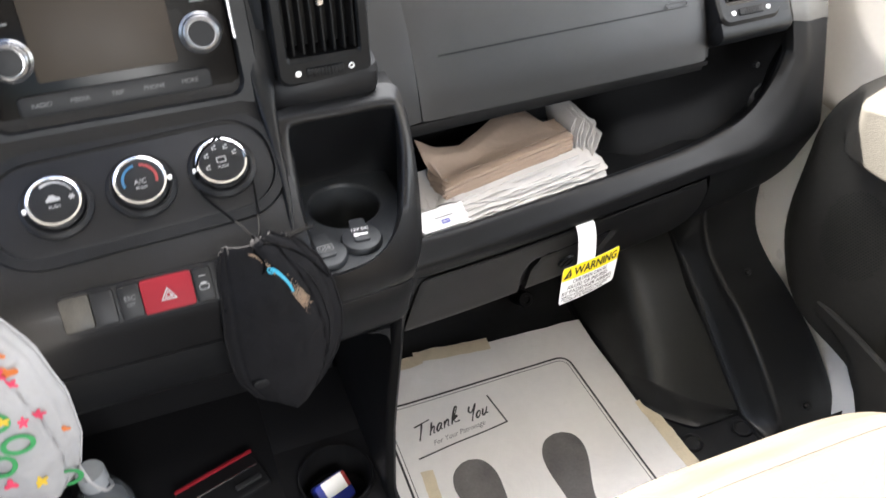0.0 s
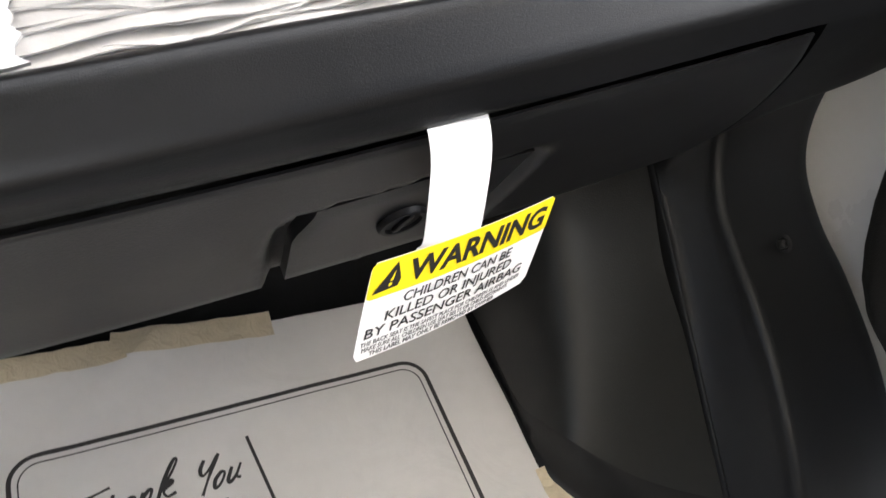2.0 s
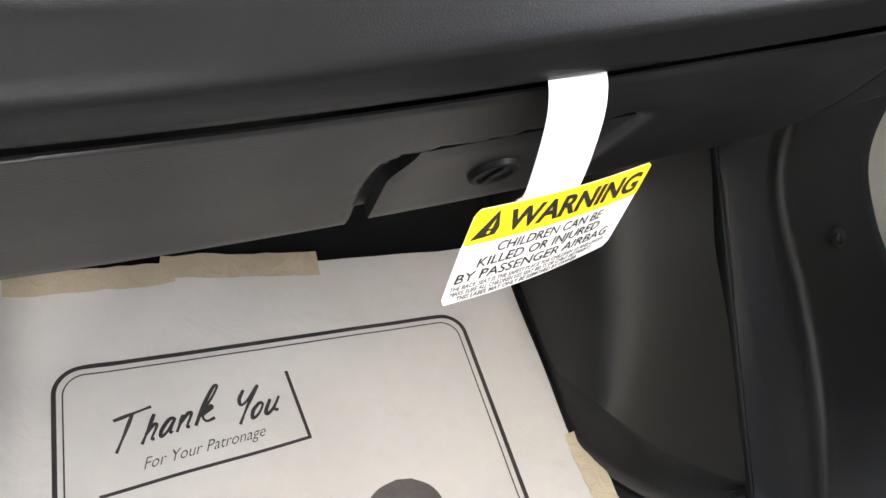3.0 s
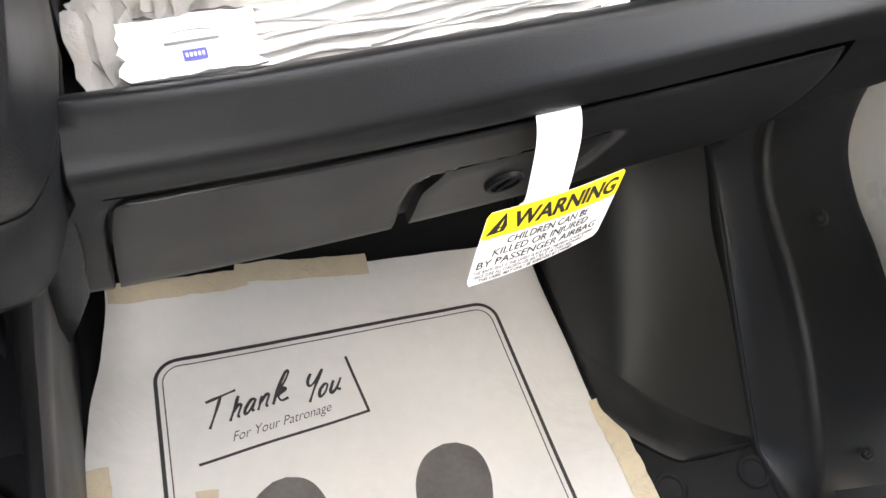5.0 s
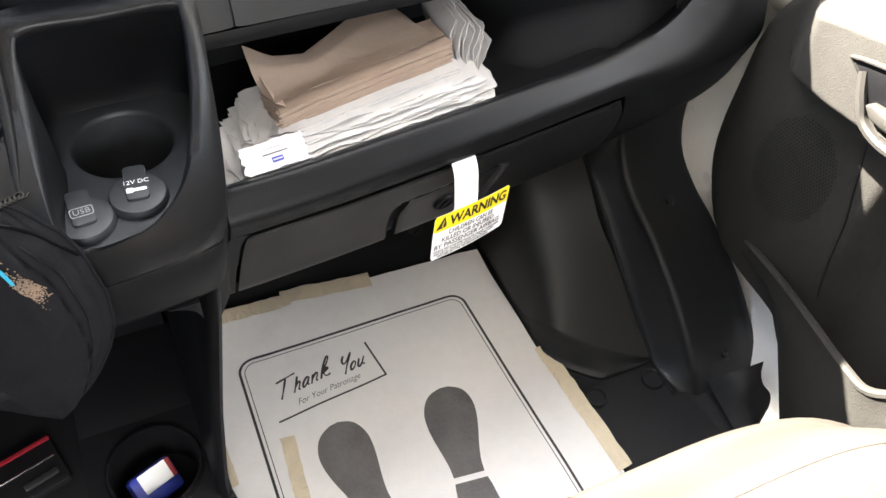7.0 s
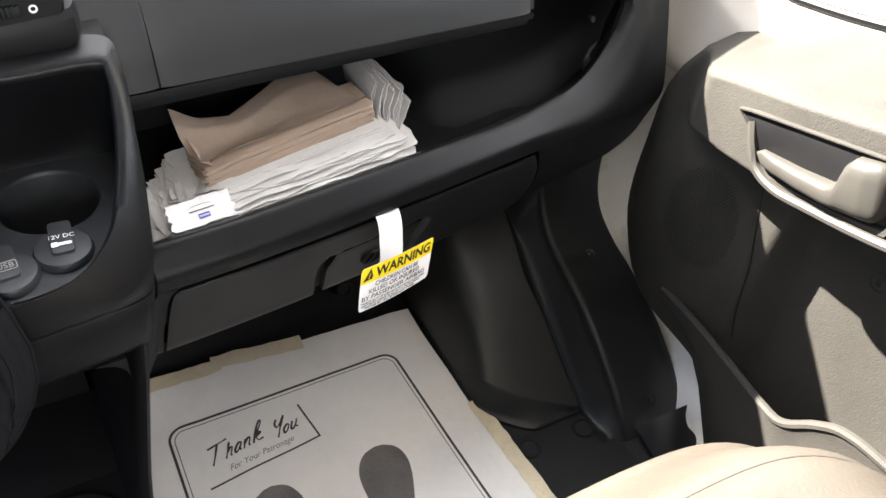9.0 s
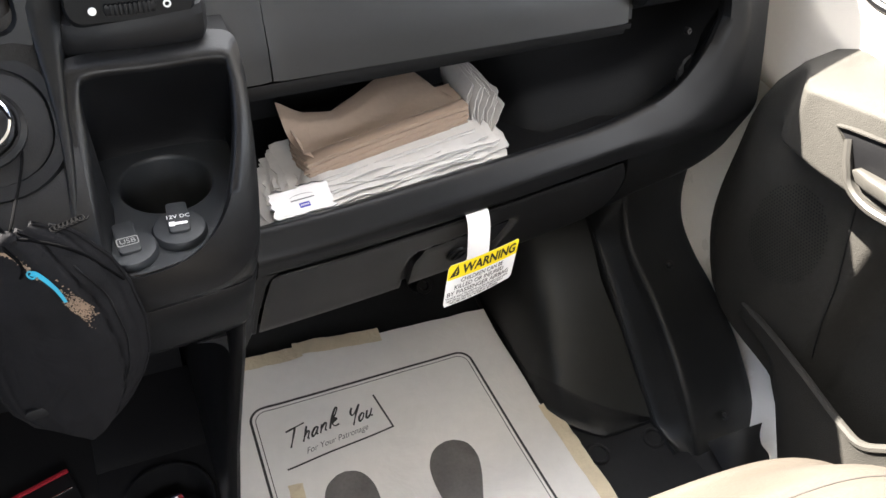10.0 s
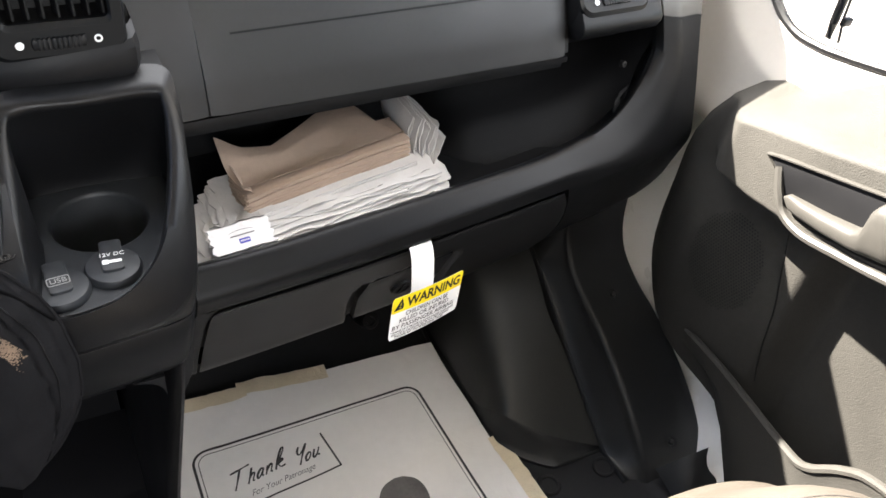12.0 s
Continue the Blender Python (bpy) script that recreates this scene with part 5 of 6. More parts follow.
def sheet(x0, x1, y0, y1, z, r=0.0, n=14):
    """A rounded piece of the softly curled tag; y runs down from its top edge."""
    def bend(x, y):
        return 0.0022 * math.sin(math.pi * x / W) + 0.0016 * (y / Hh) ** 2 * math.cos(2.2 * x / W)
    cx, cy = (x0 + x1) / 2, (y0 + y1) / 2
    ol = []
    for j in range(n + 1):
        v = j / n
        y = lerp(y0, y1, v)
        dy = min(y - y0, y1 - y)
        ins = 0 if dy >= r else r - math.sqrt(max(0, r * r - (r - dy) ** 2))
        ol.append([tm @ Vector((lerp(x0 + ins, x1 - ins, i / n), -y, z + bend(lerp(x0, x1, i / n), y))) for i in range(n + 1)])
    return loft(ol)


def tag_words(t, size, x, y, width, bold, material, shear=0.05):
    bm = words(t, size, Matrix(), width, bold, shear)
    for v in bm.verts:
        px, py = v.co.x + x, -v.co.y + y
        v.co = tm @ Vector((px, -py, 0.0004 + v.co.z + 0.0022 * math.sin(math.pi * px / W) + 0.0016 * (py / Hh) ** 2 * math.cos(2.2 * px / W)))
    return part("lettering", bm, material, tag)


part("card", sheet(0, W, 0, Hh, 0, 0.0022), CARD, tag, "white card")
part("header", sheet(0.0002, W - 0.0002, 0.0002, Hh * 0.37, 0.0003, 0.0020), YELLOW, tag, "yellow header")
tag_words("WARNING", 0.0150, W * 0.575, Hh * 0.195, W * 0.77, 0.0004, BLACKINK)
part("symbol", slab([(0.0120, -0.0022), (0.0022, -0.0148), (0.0165, -0.0148)], 0.0002, tm @ pose(0, 0, 0.0012)), BLACKINK, tag, "black triangle sign")
part("symbol", slab([(0.0114, -0.0062), (0.0096, -0.0106), (0.0110, -0.0106)], 0.0002, tm @ pose(0, 0, 0.0015)), YELLOW, tag)
part("symbol", slab([(0.0094, -0.0118), (0.0092, -0.0130), (0.0106, -0.0130), (0.0108, -0.0118)], 0.0002, tm @ pose(0, 0, 0.0015)), YELLOW, tag)
tag_words("CHILDREN CAN BE", 0.0070, W * 0.49, Hh * 0.455, W * 0.60, 0.0, BLACKINK)
tag_words("KILLED OR INJURED", 0.0070, W * 0.465, Hh * 0.590, W * 0.70, 0.0, BLACKINK)
tag_words("BY PASSENGER AIRBAG", 0.0070, W * 0.47, Hh * 0.725, W * 0.88, 0.0, BLACKINK)
tag_words("THE BACK SEAT IS THE SAFEST PLACE FOR CHILDREN 12 AND UNDER", 0.0032, W * 0.47, Hh * 0.825, W * 0.90, 0.0, GREYINK)
tag_words("MAKE SURE ALL CHILDREN USE SEAT BELTS OR CHILD RESTRAINTS", 0.0032, W * 0.44, Hh * 0.885, W * 0.82, 0.0, GREYINK)
tag_words("THIS LABEL MAY ONLY BE REMOVED BY OWNER", 0.0032, W * 0.42, Hh * 0.945, W * 0.70, 0.00004, GREYINK)
sA = spline([(0.2270, 0.030, 0.4275), (0.2270, 0.012, 0.4268), (0.2270, 0.0025, 0.4250), (0.2272, -0.0050, 0.415), (0.2262, -0.0112, 0.399), tm @ Vector((0.0385, 0.000, 0.0016)), tm @ Vector((0.0370, -0.004, 0.0006))], 6)
strap = []
for p in sA:
    strap.append([p + Vector((0.982, 0.12, -0.09)) * (0.0140 * s) + Vector((0, 0.0012 * s * s, 0)) for s in (-1, -0.5, 0, 0.5, 1)])
part("strap", thick(loft(strap), 0.0005), CARD, tag, "bent white strap")

# ---- paper mat on the floor ----
mat_root = root("paper_floor_mat", (0.17, -0.05, 0.003), "creased white paper floor mat with printed shoe soles", "floor mat")


def paper_z(x, y):
    z = 0.0042 + 0.0026 * noise.noise((x * 7, y * 7, 5)) + 0.0012 * noise.noise((x * 19, y * 15, 9))
    z += 0.013 * smooth01(0.135, 0.225, y) + 0.008 * smooth01(0.04, -0.06, x) * smooth01(0.12, 0.22, y)
    z += 0.0035 * math.exp(-((x - 0.035 - (y - 0.15) * 1.2) / 0.012) ** 2) * smooth01(0.09, 0.2, y)
    z += 0.003 * smooth01(0.36, 0.41, x) * (0.5 + 0.5 * noise.noise((1, y * 16, 2)))
    return max(z, 0.0018)


rows = []
for j in range(81):
    v = j / 80
    y = lerp(0.209, -0.42, v)
    xl = -0.044 - 0.030 * smooth01(0.214, 0.05, y) + 0.020 * smooth01(0.05, -0.1, y) + 0.002 * noise.noise((0, y * 20, 0))
    xr = table([(-0.42, 0.412), (-0.22, 0.402), (0.0, 0.387), (0.15, 0.384), (0.22, 0.382)], y) + 0.002 * noise.noise((4, y * 14, 0))
    r = []
    for i in range(57):
        x = lerp(xl, xr, i / 56)
        yy = y + (-0.014 * (x / 0.38) if v < 0.2 else -0.014 * (x / 0.38) * (1 - smooth01(0.2, 0.5, v))) + 0.0015 * noise.noise((x * 30, 3, 1)) * (1 if j == 0 else 0)
        r.append((x, yy, paper_z(x, yy)))
    rows.append(r)
part("sheet", thick(loft(rows), 0.0004), PAPER, mat_root, "creased white paper sheet", angle=70)


def printed(name, pts, width, material, label=""):
    """A printed line on the paper along pts."""
    ps = [Vector((p[0], p[1], 0)) for p in pts]
    rws = []
    for i, p in enumerate(ps):
        d = (ps[min(i + 1, len(ps) - 1)] - ps[max(i - 1, 0)]).normalized()
        n = Vector((-d.y, d.x, 0))
        rws.append([(q.x, q.y, paper_z(q.x, q.y) + 0.0009) for q in (p - n * width / 2, p, p + n * width / 2)])
    return part(name, loft(rws), material, mat_root, label)


def dense(pts, step=0.006):
    out = []
    for a, b in zip(pts, pts[1:]):
        a, b = Vector(a), Vector(b)
        n = max(1, int((b - a).length / step))
        out += [a.lerp(b, k / n) for k in range(n)]
    return out + [Vector(pts[-1])]


def border(inset, r):
    xl0, xl1, xr0, xr1, yt = -0.011 + inset, -0.020 + inset, 0.325 - inset, 0.345 - inset, 0.1335 - inset
    pts = [(xl1, -0.40)]
    pts += [(xl0 + r - r * math.cos(radians(a)), yt - r + r * math.sin(radians(a))) for a in range(0, 91, 10)]
    pts += [(xr0 - r + r * math.sin(radians(a)), yt - r + r * math.cos(radians(a))) for a in range(0, 91, 10)]
    pts += [(xr1, -0.40)]
    return dense(pts)


printed("border_line", border(0.0, 0.020), 0.0036, INK)
printed("border_line", border(0.0062, 0.016), 0.0011, INK)
printed("box_line", dense([(0.1630, 0.1045), (0.1715, 0.0440), (0.0170, 0.0290)][0:2]), 0.0026, INK)
printed("box_line", dense([(0.1725, 0.0445), (0.0165, 0.0285)]), 0.0026, INK)


def paper_words(t, size, x, y, ang, width, bold, shear, material):
    bm = words(t, size, pose(x, y, 0, 0, 0, ang), width, bold, shear)
    bmesh.ops.triangulate(bm, faces=bm.faces)
    for v in bm.verts:
        v.co.z = paper_z(v.co.x, v.co.y) + 0.0010
    return part("lettering", bm, material, mat_root, "printed words")


# brush-script greeting: strokes in cap heights, slanting and rising along the line
SCRIPT = {
    "T": [[(-0.50, 0.97), (0.0, 1.0), (0.53, 1.03)], [(0.02, 1.0), (0.02, 0.5), (0.0, 0.0)]],
    "h": [[(0.72, 0.78), (0.72, 0.4), (0.70, 0.0)], [(0.70, 0.24), (0.82, 0.45), (0.95, 0.40), (0.94, 0.08), (1.04, 0.03)]],
    "a": [[(1.44, 0.44), (1.28, 0.46), (1.16, 0.22), (1.22, 0.03), (1.36, 0.12), (1.46, 0.44), (1.44, 0.12), (1.54, 0.03)]],
    "n": [[(1.68, 0.46), (1.68, 0.0)], [(1.68, 0.22), (1.82, 0.45), (1.94, 0.40), (1.94, 0.08), (2.04, 0.03)]],
    "k": [[(2.22, 0.0), (2.24, 0.55), (2.36, 1.02), (2.48, 0.98), (2.42, 0.68), (2.24, 0.34)], [(2.24, 0.26), (2.44, 0.46), (2.54, 0.38), (2.34, 0.24), (2.52, 0.04), (2.76, 0.06)]],
    "Y": [[(3.42, 0.62), (3.38, 0.38), (3.50, 0.18), (3.66, 0.26), (3.84, 0.60)], [(3.86, 0.64), (3.74, 0.12), (3.68, -0.40)]],
    "o": [[(4.12, 0.08), (3.98, -0.10), (4.04, -0.34), (4.20, -0.26), (4.24, -0.02), (4.10, 0.08)]],
    "u": [[(4.44, 0.07), (4.42, -0.26), (4.52, -0.36), (4.66, -0.22), (4.72, 0.07), (4.68, -0.26), (4.84, -0.35)]],
}
strokes = []
slope = pose(0.0298, 0.0593, 0, 0, 0, 10.4)
for letter in SCRIPT:
    for st in SCRIPT[letter]:
        line = [slope @ Vector((0.0265 * (x + 0.68 * y), 0.0265 * y, 0)) for x, y in st]
        line = spline(line, 6)
        rows = []
        for i, p in enumerate(line):
            d = (line[min(i + 1, len(line) - 1)] - line[max(i - 1, 0)]).normalized()
            w = 0.00125 * (1 + 0.25 * math.sin(7 * i / len(line)))
            rows.append([(q.x, q.y, paper_z(q.x, q.y) + 0.0010) for q in (p + Vector((-d.y, d.x, 0)) * w, p, p - Vector((-d.y, d.x, 0)) * w)])
        strokes.append(loft(rows))
part("lettering", merge(*strokes), INK, mat_root, "printed script greeting")
paper_words("For Your Patronage", 0.0130, 0.092, 0.0515, 6.3, 0.092, -0.0001, 0.5, INK)


def sole(cx, cy, ang, s=1.0):
    """A printed shoe sole: forefoot and heel."""
    out = []
    prof = [(0.000, 0.006), (0.006, 0.020), (0.016, 0.029), (0.032, 0.0345), (0.050, 0.0345), (0.070, 0.031), (0.092, 0.0255), (0.112, 0.0215), (0.128, 0.0205)]
    heel = [(0.136, 0.0215), (0.150, 0.0240), (0.175, 0.0255), (0.195, 0.023), (0.208, 0.015), (0.213, 0.004)]
    for pr in (prof, heel):
        rws = []
        sp = spline([(a, b, 0) for a, b in pr], 4)
        for p in sp:
            off = -0.006 * math.sin(p.x * 14)
            r = []
            for k in range(9):
                q = pose(cx, cy, 0, 0, 0, ang) @ Vector((lerp(-p.y, p.y, k / 8) + off, -p.x, 0))
                r.append((q.x, q.y, paper_z(q.x, q.y) + 0.0009))
            rws.append(r)
        out.append(loft(rws))
    return merge(*out)


part("sole_print", sole(0.080, -0.001, 8), SOLE, mat_root, "grey shoe sole print")
part("sole_print", sole(0.236, -0.004, -7), SOLE, mat_root, "grey shoe sole print")


def tape(a, b, w, lift=0.0012, zoff=0.0):
    a, b = Vector(a), Vector(b)
    t = root("tape_strip", (a.x, a.y, 0.004), "yellowed masking tape strip holding the paper mat", "tape", "tape round the mat")
    d = (b - a).normalized()
    n = Vector((-d.y, d.x))
    rws = []
    for k in range(13):
        p = a.lerp(b, k / 12)
        r = []
        for s in (-0.5, -0.17, 0.17, 0.5):
            q = p + n * (w * s + 0.0016 * noise.noise((k * 0.8, s * 3, a.x * 30)) * (abs(s) > 0.4)) + d * 0.002 * noise.noise((s * 7, k * 0.1, 3)) * (k in (0, 12))
            r.append((q.x, q.y, paper_z(q.x, q.y) + lift + 0.0006 * noise.noise((q.x * 60, q.y * 60, 1)) + zoff))
        rws.append(r)
    part("tape", thick(loft(rws), 0.0003), TAPE, t, angle=70)
    return t


tape((-0.042, 0.206), (0.085, 0.205), 0.020)
tape((0.075, 0.210), (0.207, 0.198), 0.022, 0.0018)
tape((0.392, 0.005), (0.398, -0.075), 0.022)
tape((0.396, -0.062), (0.405, -0.200), 0.022, 0.0018)
tape((-0.066, 0.045), (-0.062, -0.035), 0.020)
tape((0.020, 0.005), (0.012, -0.090), 0.018)

# ---- footwell side: wheel housing liner, kick panel, floor plugs ----
liner = root("wheel_housing_liner", (0.45, 0.05, 0.0), "grey moulded liner sloping up in the footwell corner", "footwell liner")


def liner_z(y):
    """Straight incline of the liner along its outer side."""
    return 0.011 + 0.66 * (y + 0.073)


SHOULDER = spline([(0.5270, -0.0715, 0.0118), (0.513, -0.0672, 0.0146), (0.478, -0.0520, 0.0250), (0.449, -0.0360, 0.0340), (0.424, -0.0185, 0.0440), (0.403, 0.002, 0.0500), (0.3935, 0.032, 0.0350), (0.3910, 0.065, 0.0140), (0.3905, 0.130, 0.0120), (0.391, 0.23, 0.016), (0.391, 0.33, 0.10)], 5)
FOOT = spline([(0.5270, -0.0745, 0.004), (0.505, -0.0738, 0.004), (0.470, -0.0722, 0.004), (0.4485, -0.0690, 0.004), (0.420, -0.0440, 0.004), (0.400, -0.020, 0.004), (0.3900, 0.010, 0.004), (0.3885, 0.055, 0.003), (0.388, 0.130, 0.003), (0.388, 0.23, 0.006), (0.388, 0.33, 0.09)], 5)
rows, skirt = [], []
for k, (p, q) in enumerate(zip(SHOULDER, FOOT)):
    yr = lerp(-0.0715, 0.31, (k / 50) ** 1.25)
    e = Vector((0.5245 + 0.003 * smooth01(-0.03, -0.07, yr) - 0.006 * math.exp(-((yr - 0.10) / 0.04) ** 2), yr, liner_z(yr)))
    r = []
    for i in range(25):
        w = i / 24
        m = p.lerp(e, w)
        swell = (liner_z(m.y) - m.z) * (1 - (1 - w) ** 8)
        r.append(Vector((m.x, m.y, m.z + max(0.0, swell))))
    rows.append(r)
    d = (q - p)
    skirt.append([p + Vector((0.0005, 0.001, 0.0004)), p + d * 0.10 + Vector((0, -0.001, 0.0012)), p + d * 0.35, p + d * 0.80, q + Vector((0.0, 0.0, 0.003)), q + Vector((-0.004, -0.0025, 0.0015)), q + Vector((-0.0045, -0.003, -0.006))])
part("liner_panel", loft(rows), WELL, liner, "grey moulded panel", angle=60)
# shade of the steep border put into the colour with the darker kick plastic
part("liner_border", loft(skirt), KICK, liner, "dropping border with a thin lip, coloured dark for its shade", angle=60)
kick = root("kick_panel", (0.58, 0.0, 0.0), "black curved kick panel beside the footwell", "kick panel")
RIDGE = spline([(0.562, 0.185, 0.38), (0.560, 0.154, 0.27), (0.560, 0.144, 0.224), (0.560, 0.122, 0.188), (0.560, 0.088, 0.164), (0.560, 0.034, 0.143), (0.560, -0.013, 0.119), (0.560, -0.055, 0.092), (0.560, -0.100, 0.056), (0.560, -0.128, 0.027), (0.560, -0.146, 0.0)], 6)
EDGE = spline([(0.665, 0.170, 0.38), (0.665, 0.160, 0.28), (0.665, 0.152, 0.220), (0.665, 0.130, 0.180), (0.665, 0.087, 0.154), (0.665, 0.042, 0.1395), (0.665, -0.005, 0.120), (0.665, -0.047, 0.098), (0.665, -0.090, 0.066), (0.665, -0.125, 0.030), (0.665, -0.150, -0.004)], 6)
rows = []
for a, b in zip(RIDGE, EDGE):
    yl = a.y + 0.012
    low = Vector((0.5285, yl, max(0.0045, min(liner_z(yl), a.z - 0.012))))
    r = [low + Vector((-0.003, 0.0, -0.030)), low + Vector((-0.0032, 0, 0.0030)), low + Vector((-0.0012, 0, 0.0052)), low + Vector((0.0012, 0, 0.0040))]
    for k in range(1, 7):
        r.append(low.lerp(a, k / 7) + Vector((0.001, 0.001, -0.001)) * math.sin(math.pi * k / 7))
    r += [a + Vector((-0.0040, 0.0012, -0.0050)), a + Vector((-0.0016, 0.0, -0.0012)), a + Vector((0.0022, -0.0004, 0.0008)), a + Vector((0.0075, 0.0, 0.0002))]
    for k in range(1, 11):
        w = k / 10
        r.append((a + Vector((0.0085, 0, 0))).lerp(b, w) + Vector((0, 0.001, -0.001)) * math.sin(math.pi * w))
    r += [b + Vector((0.003, 0.0015, -0.0012)), b + Vector((0.0045, 0.006, -0.006)), b + Vector((0.004, 0.03, -0.02))]
    rows.append([(p.x, p.y, max(p.z, -0.006)) for p in r])
part("kick_skin", loft(rows), KICK, kick, angle=60)
for q in ((0.610, 0.073, 0.1580), (0.612, -0.120, 0.0390)):
    m = basis(q, (1.0, 0.0, 0.0), (0, 0.85, 0.5))
    part("screw_recess", revolve([(0.0085, 0.0008), (0.0060, -0.0002), (0.0052, -0.002)], m, 22), KICK, kick)
    part("screw", revolve([(0.0040, -0.004), (0.0040, 0.0010), (0.0034, 0.0020), (0.0016, 0.0026), (0.0012, 0.0010), (0.0001, 0.0010)], m, 20), STEEL, kick, "small recessed screw")
part("screw", revolve([(0.0040, -0.004), (0.0040, 0.001), (0.0034, 0.0018), (0.0016, 0.0018), (0.0012, 0.0006), (0.0001, 0.0006)], sm, 20), BLACK, dash, "small screw head")
floor_panel = root("floor_cover", (0.47, -0.12, 0.0), "black floor cover plate with round plugs", "floor cover")
part("plate", slab([(0.404, -0.0765), (0.545, -0.0765), (0.575, -0.42), (0.414, -0.42)][::-1], 0.004, Matrix(), 0.002), RUBBER, floor_panel)
for q in ((0.514, -0.101), (0.424, -0.096)):
    part("plug", revolve([(0.0165, 0.003), (0.0165, 0.0065), (0.0150, 0.008), (0.0125, 0.0075), (0.011, 0.0055), (0.0001, 0.005)], pose(q[0], q[1], 0), 28), RUBBER, floor_panel, "round rubber plug")
cy = basis((0.288, 0.228, 0.066), (1, 0, 0), (0, 0.55, 0.83))
stud = root("carpet_stud", (0.288, 0.228, 0.05), "black round carpet stud on the toe board", "stud")
part("stud", revolve([(0.014, -0.04), (0.014, 0.002), (0.012, 0.004), (0.007, 0.004), (0.006, 0.001), (0.0001, 0.001)], cy, 24), BLACK, stud)
lever = root("sill_bracket", (0.60, -0.17, 0.0), "black moulded flap with a pointed corner by the door sill", "bracket")
tip = spline([(0.642, -0.157, 0.058), (0.632, -0.168, 0.051), (0.629, -0.180, 0.043), (0.638, -0.192, 0.030), (0.633, -0.203, 0.018), (0.612, -0.216, 0.006)], 5)
rows = []
for k, p in enumerate(tip):
    q = Vector((0.574, -0.140, 0.020)).lerp(Vector((0.572, -0.235, 0.001)), k / (len(tip) - 1))
    rows.append([q.lerp(p, w / 8) + Vector((-0.002, -0.003, 0.008)) * math.sin(math.pi * w / 8) for w in range(9)])
part("flap", thick(loft(rows), 0.004), BLACK, lever, angle=60)

# ---- door, closed, with card, armrest, handle, pocket, frame and window ----
door = root("passenger_door", (0.66, -0.3, 0.0), "closed van door with dark textured card and white painted frame", "door")


def card_front(z):
    """Front edge of the door card."""
    return table([(-0.14, -0.350), (-0.06, -0.282), (-0.025, -0.253), (0.037, -0.197), (0.105, -0.137), (0.116, -0.128), (0.123, -0.112), (0.129, -0.086), (0.134, -0.058), (0.141, -0.028), (0.151, -0.004), (0.172, 0.018), (0.20, 0.034), (0.24, 0.050), (0.27, 0.059), (0.30, 0.064), (0.34, 0.067), (0.40, 0.068), (0.455, 0.070), (0.48, 0.067), (0.505, 0.056), (0.533, 0.027), (0.55, 0.0), (0.70, -0.03)], z)


def top_z(y):
    """Upper edge of the armrest moulding."""
    return 0.525 + 0.315 * max(0.0, -y - 0.016) - 7.0 * max(0.0, y + 0.005) ** 2


def card_x(y, z):
    """Inner surface of the card: armrest ledge above, hollow below, pocket bulge at the bottom."""
    ledge_lo = table([(-0.9, 0.695), (-0.295, 0.519), (-0.16, 0.470), (-0.08, 0.457), (0.1, 0.451)], y)
    fwd = smooth01(0.03, -0.035, y) * (0.86 + 0.14 * smooth01(-0.04, -0.17, y))
    x = 0.640
    x -= 0.058 * smooth01(ledge_lo - 0.012, ledge_lo + 0.008, z) * fwd
    x += 0.044 * smooth01(-0.152, -0.190, y) * smooth01(ledge_lo + 0.004, ledge_lo - 0.012, z)
    x -= 0.016 * math.exp(-((y + 0.02) / 0.10) ** 2 - ((z - 0.30) / 0.12) ** 2)
    return x


rows = []
for j in range(251):
    r = []
    zt = j / 250
    for i in range(141):
        s = i / 140
        z0 = lerp(-0.14, 0.525, zt)
        y = lerp(card_front(z0), -0.85, s ** 1.15)
        z = lerp(-0.14, top_z(y), zt)
        edge = 0.006 * (1 - smooth01(0.0, 0.05, s)) ** 2
        r.append((card_x(y, z) + edge, y, z))
    rows.append(r)
rows = [[(p[0] + 0.03, p[1], p[2]) for p in rows[0]]] + rows
last = rows[-1]
rows.append([(p[0] + 0.004, p[1], p[2] + 0.004) for p in last])
rows.append([(p[0] + 0.030, p[1], p[2] + 0.010) for p in last])
rows.append([(max(p[0] + 0.06, 0.668), p[1], p[2] + 0.016) for p in last])
rows.append([(max(p[0] + 0.06, 0.706), p[1], p[2] + 0.020 + 0.03 * smooth01(-0.02, -0.12, p[1])) for p in last])
part("door_card", loft(rows), DOORMAT, door, "dark grained door card", angle=55)

# pull handle in its recess
hb = basis((0.580, -0.178, 0.534), (0, -0.955, 0.298), (0, 0.298, 0.955))
rec = [(-0.084, 0.0215), (-0.070, 0.0225), (0.088, 0.0207), (0.096, 0.012), (0.0955, -0.036), (0.090, -0.0420), (0.05, -0.0430), (0.0, -0.0400), (-0.04, -0.0360), (-0.056, -0.022), (-0.066, 0.004)]
# no real depth here: a black plate gives the shade of the hollow
part("recess_shade", slab(rec, 0.0015, hb @ pose(0, 0, 0.002), 0.0005), BLACK, door, "black plate standing for the shaded hollow behind the pull")
part("handle_bezel", frame_ring([(p[0] * 1.03 + 0.001, p[1] * 1.14 - 0.001) for p in rec], rec, 0.006, hb @ pose(0, 0, 0.001), 0.002), DOORMAT, door)
rows = []
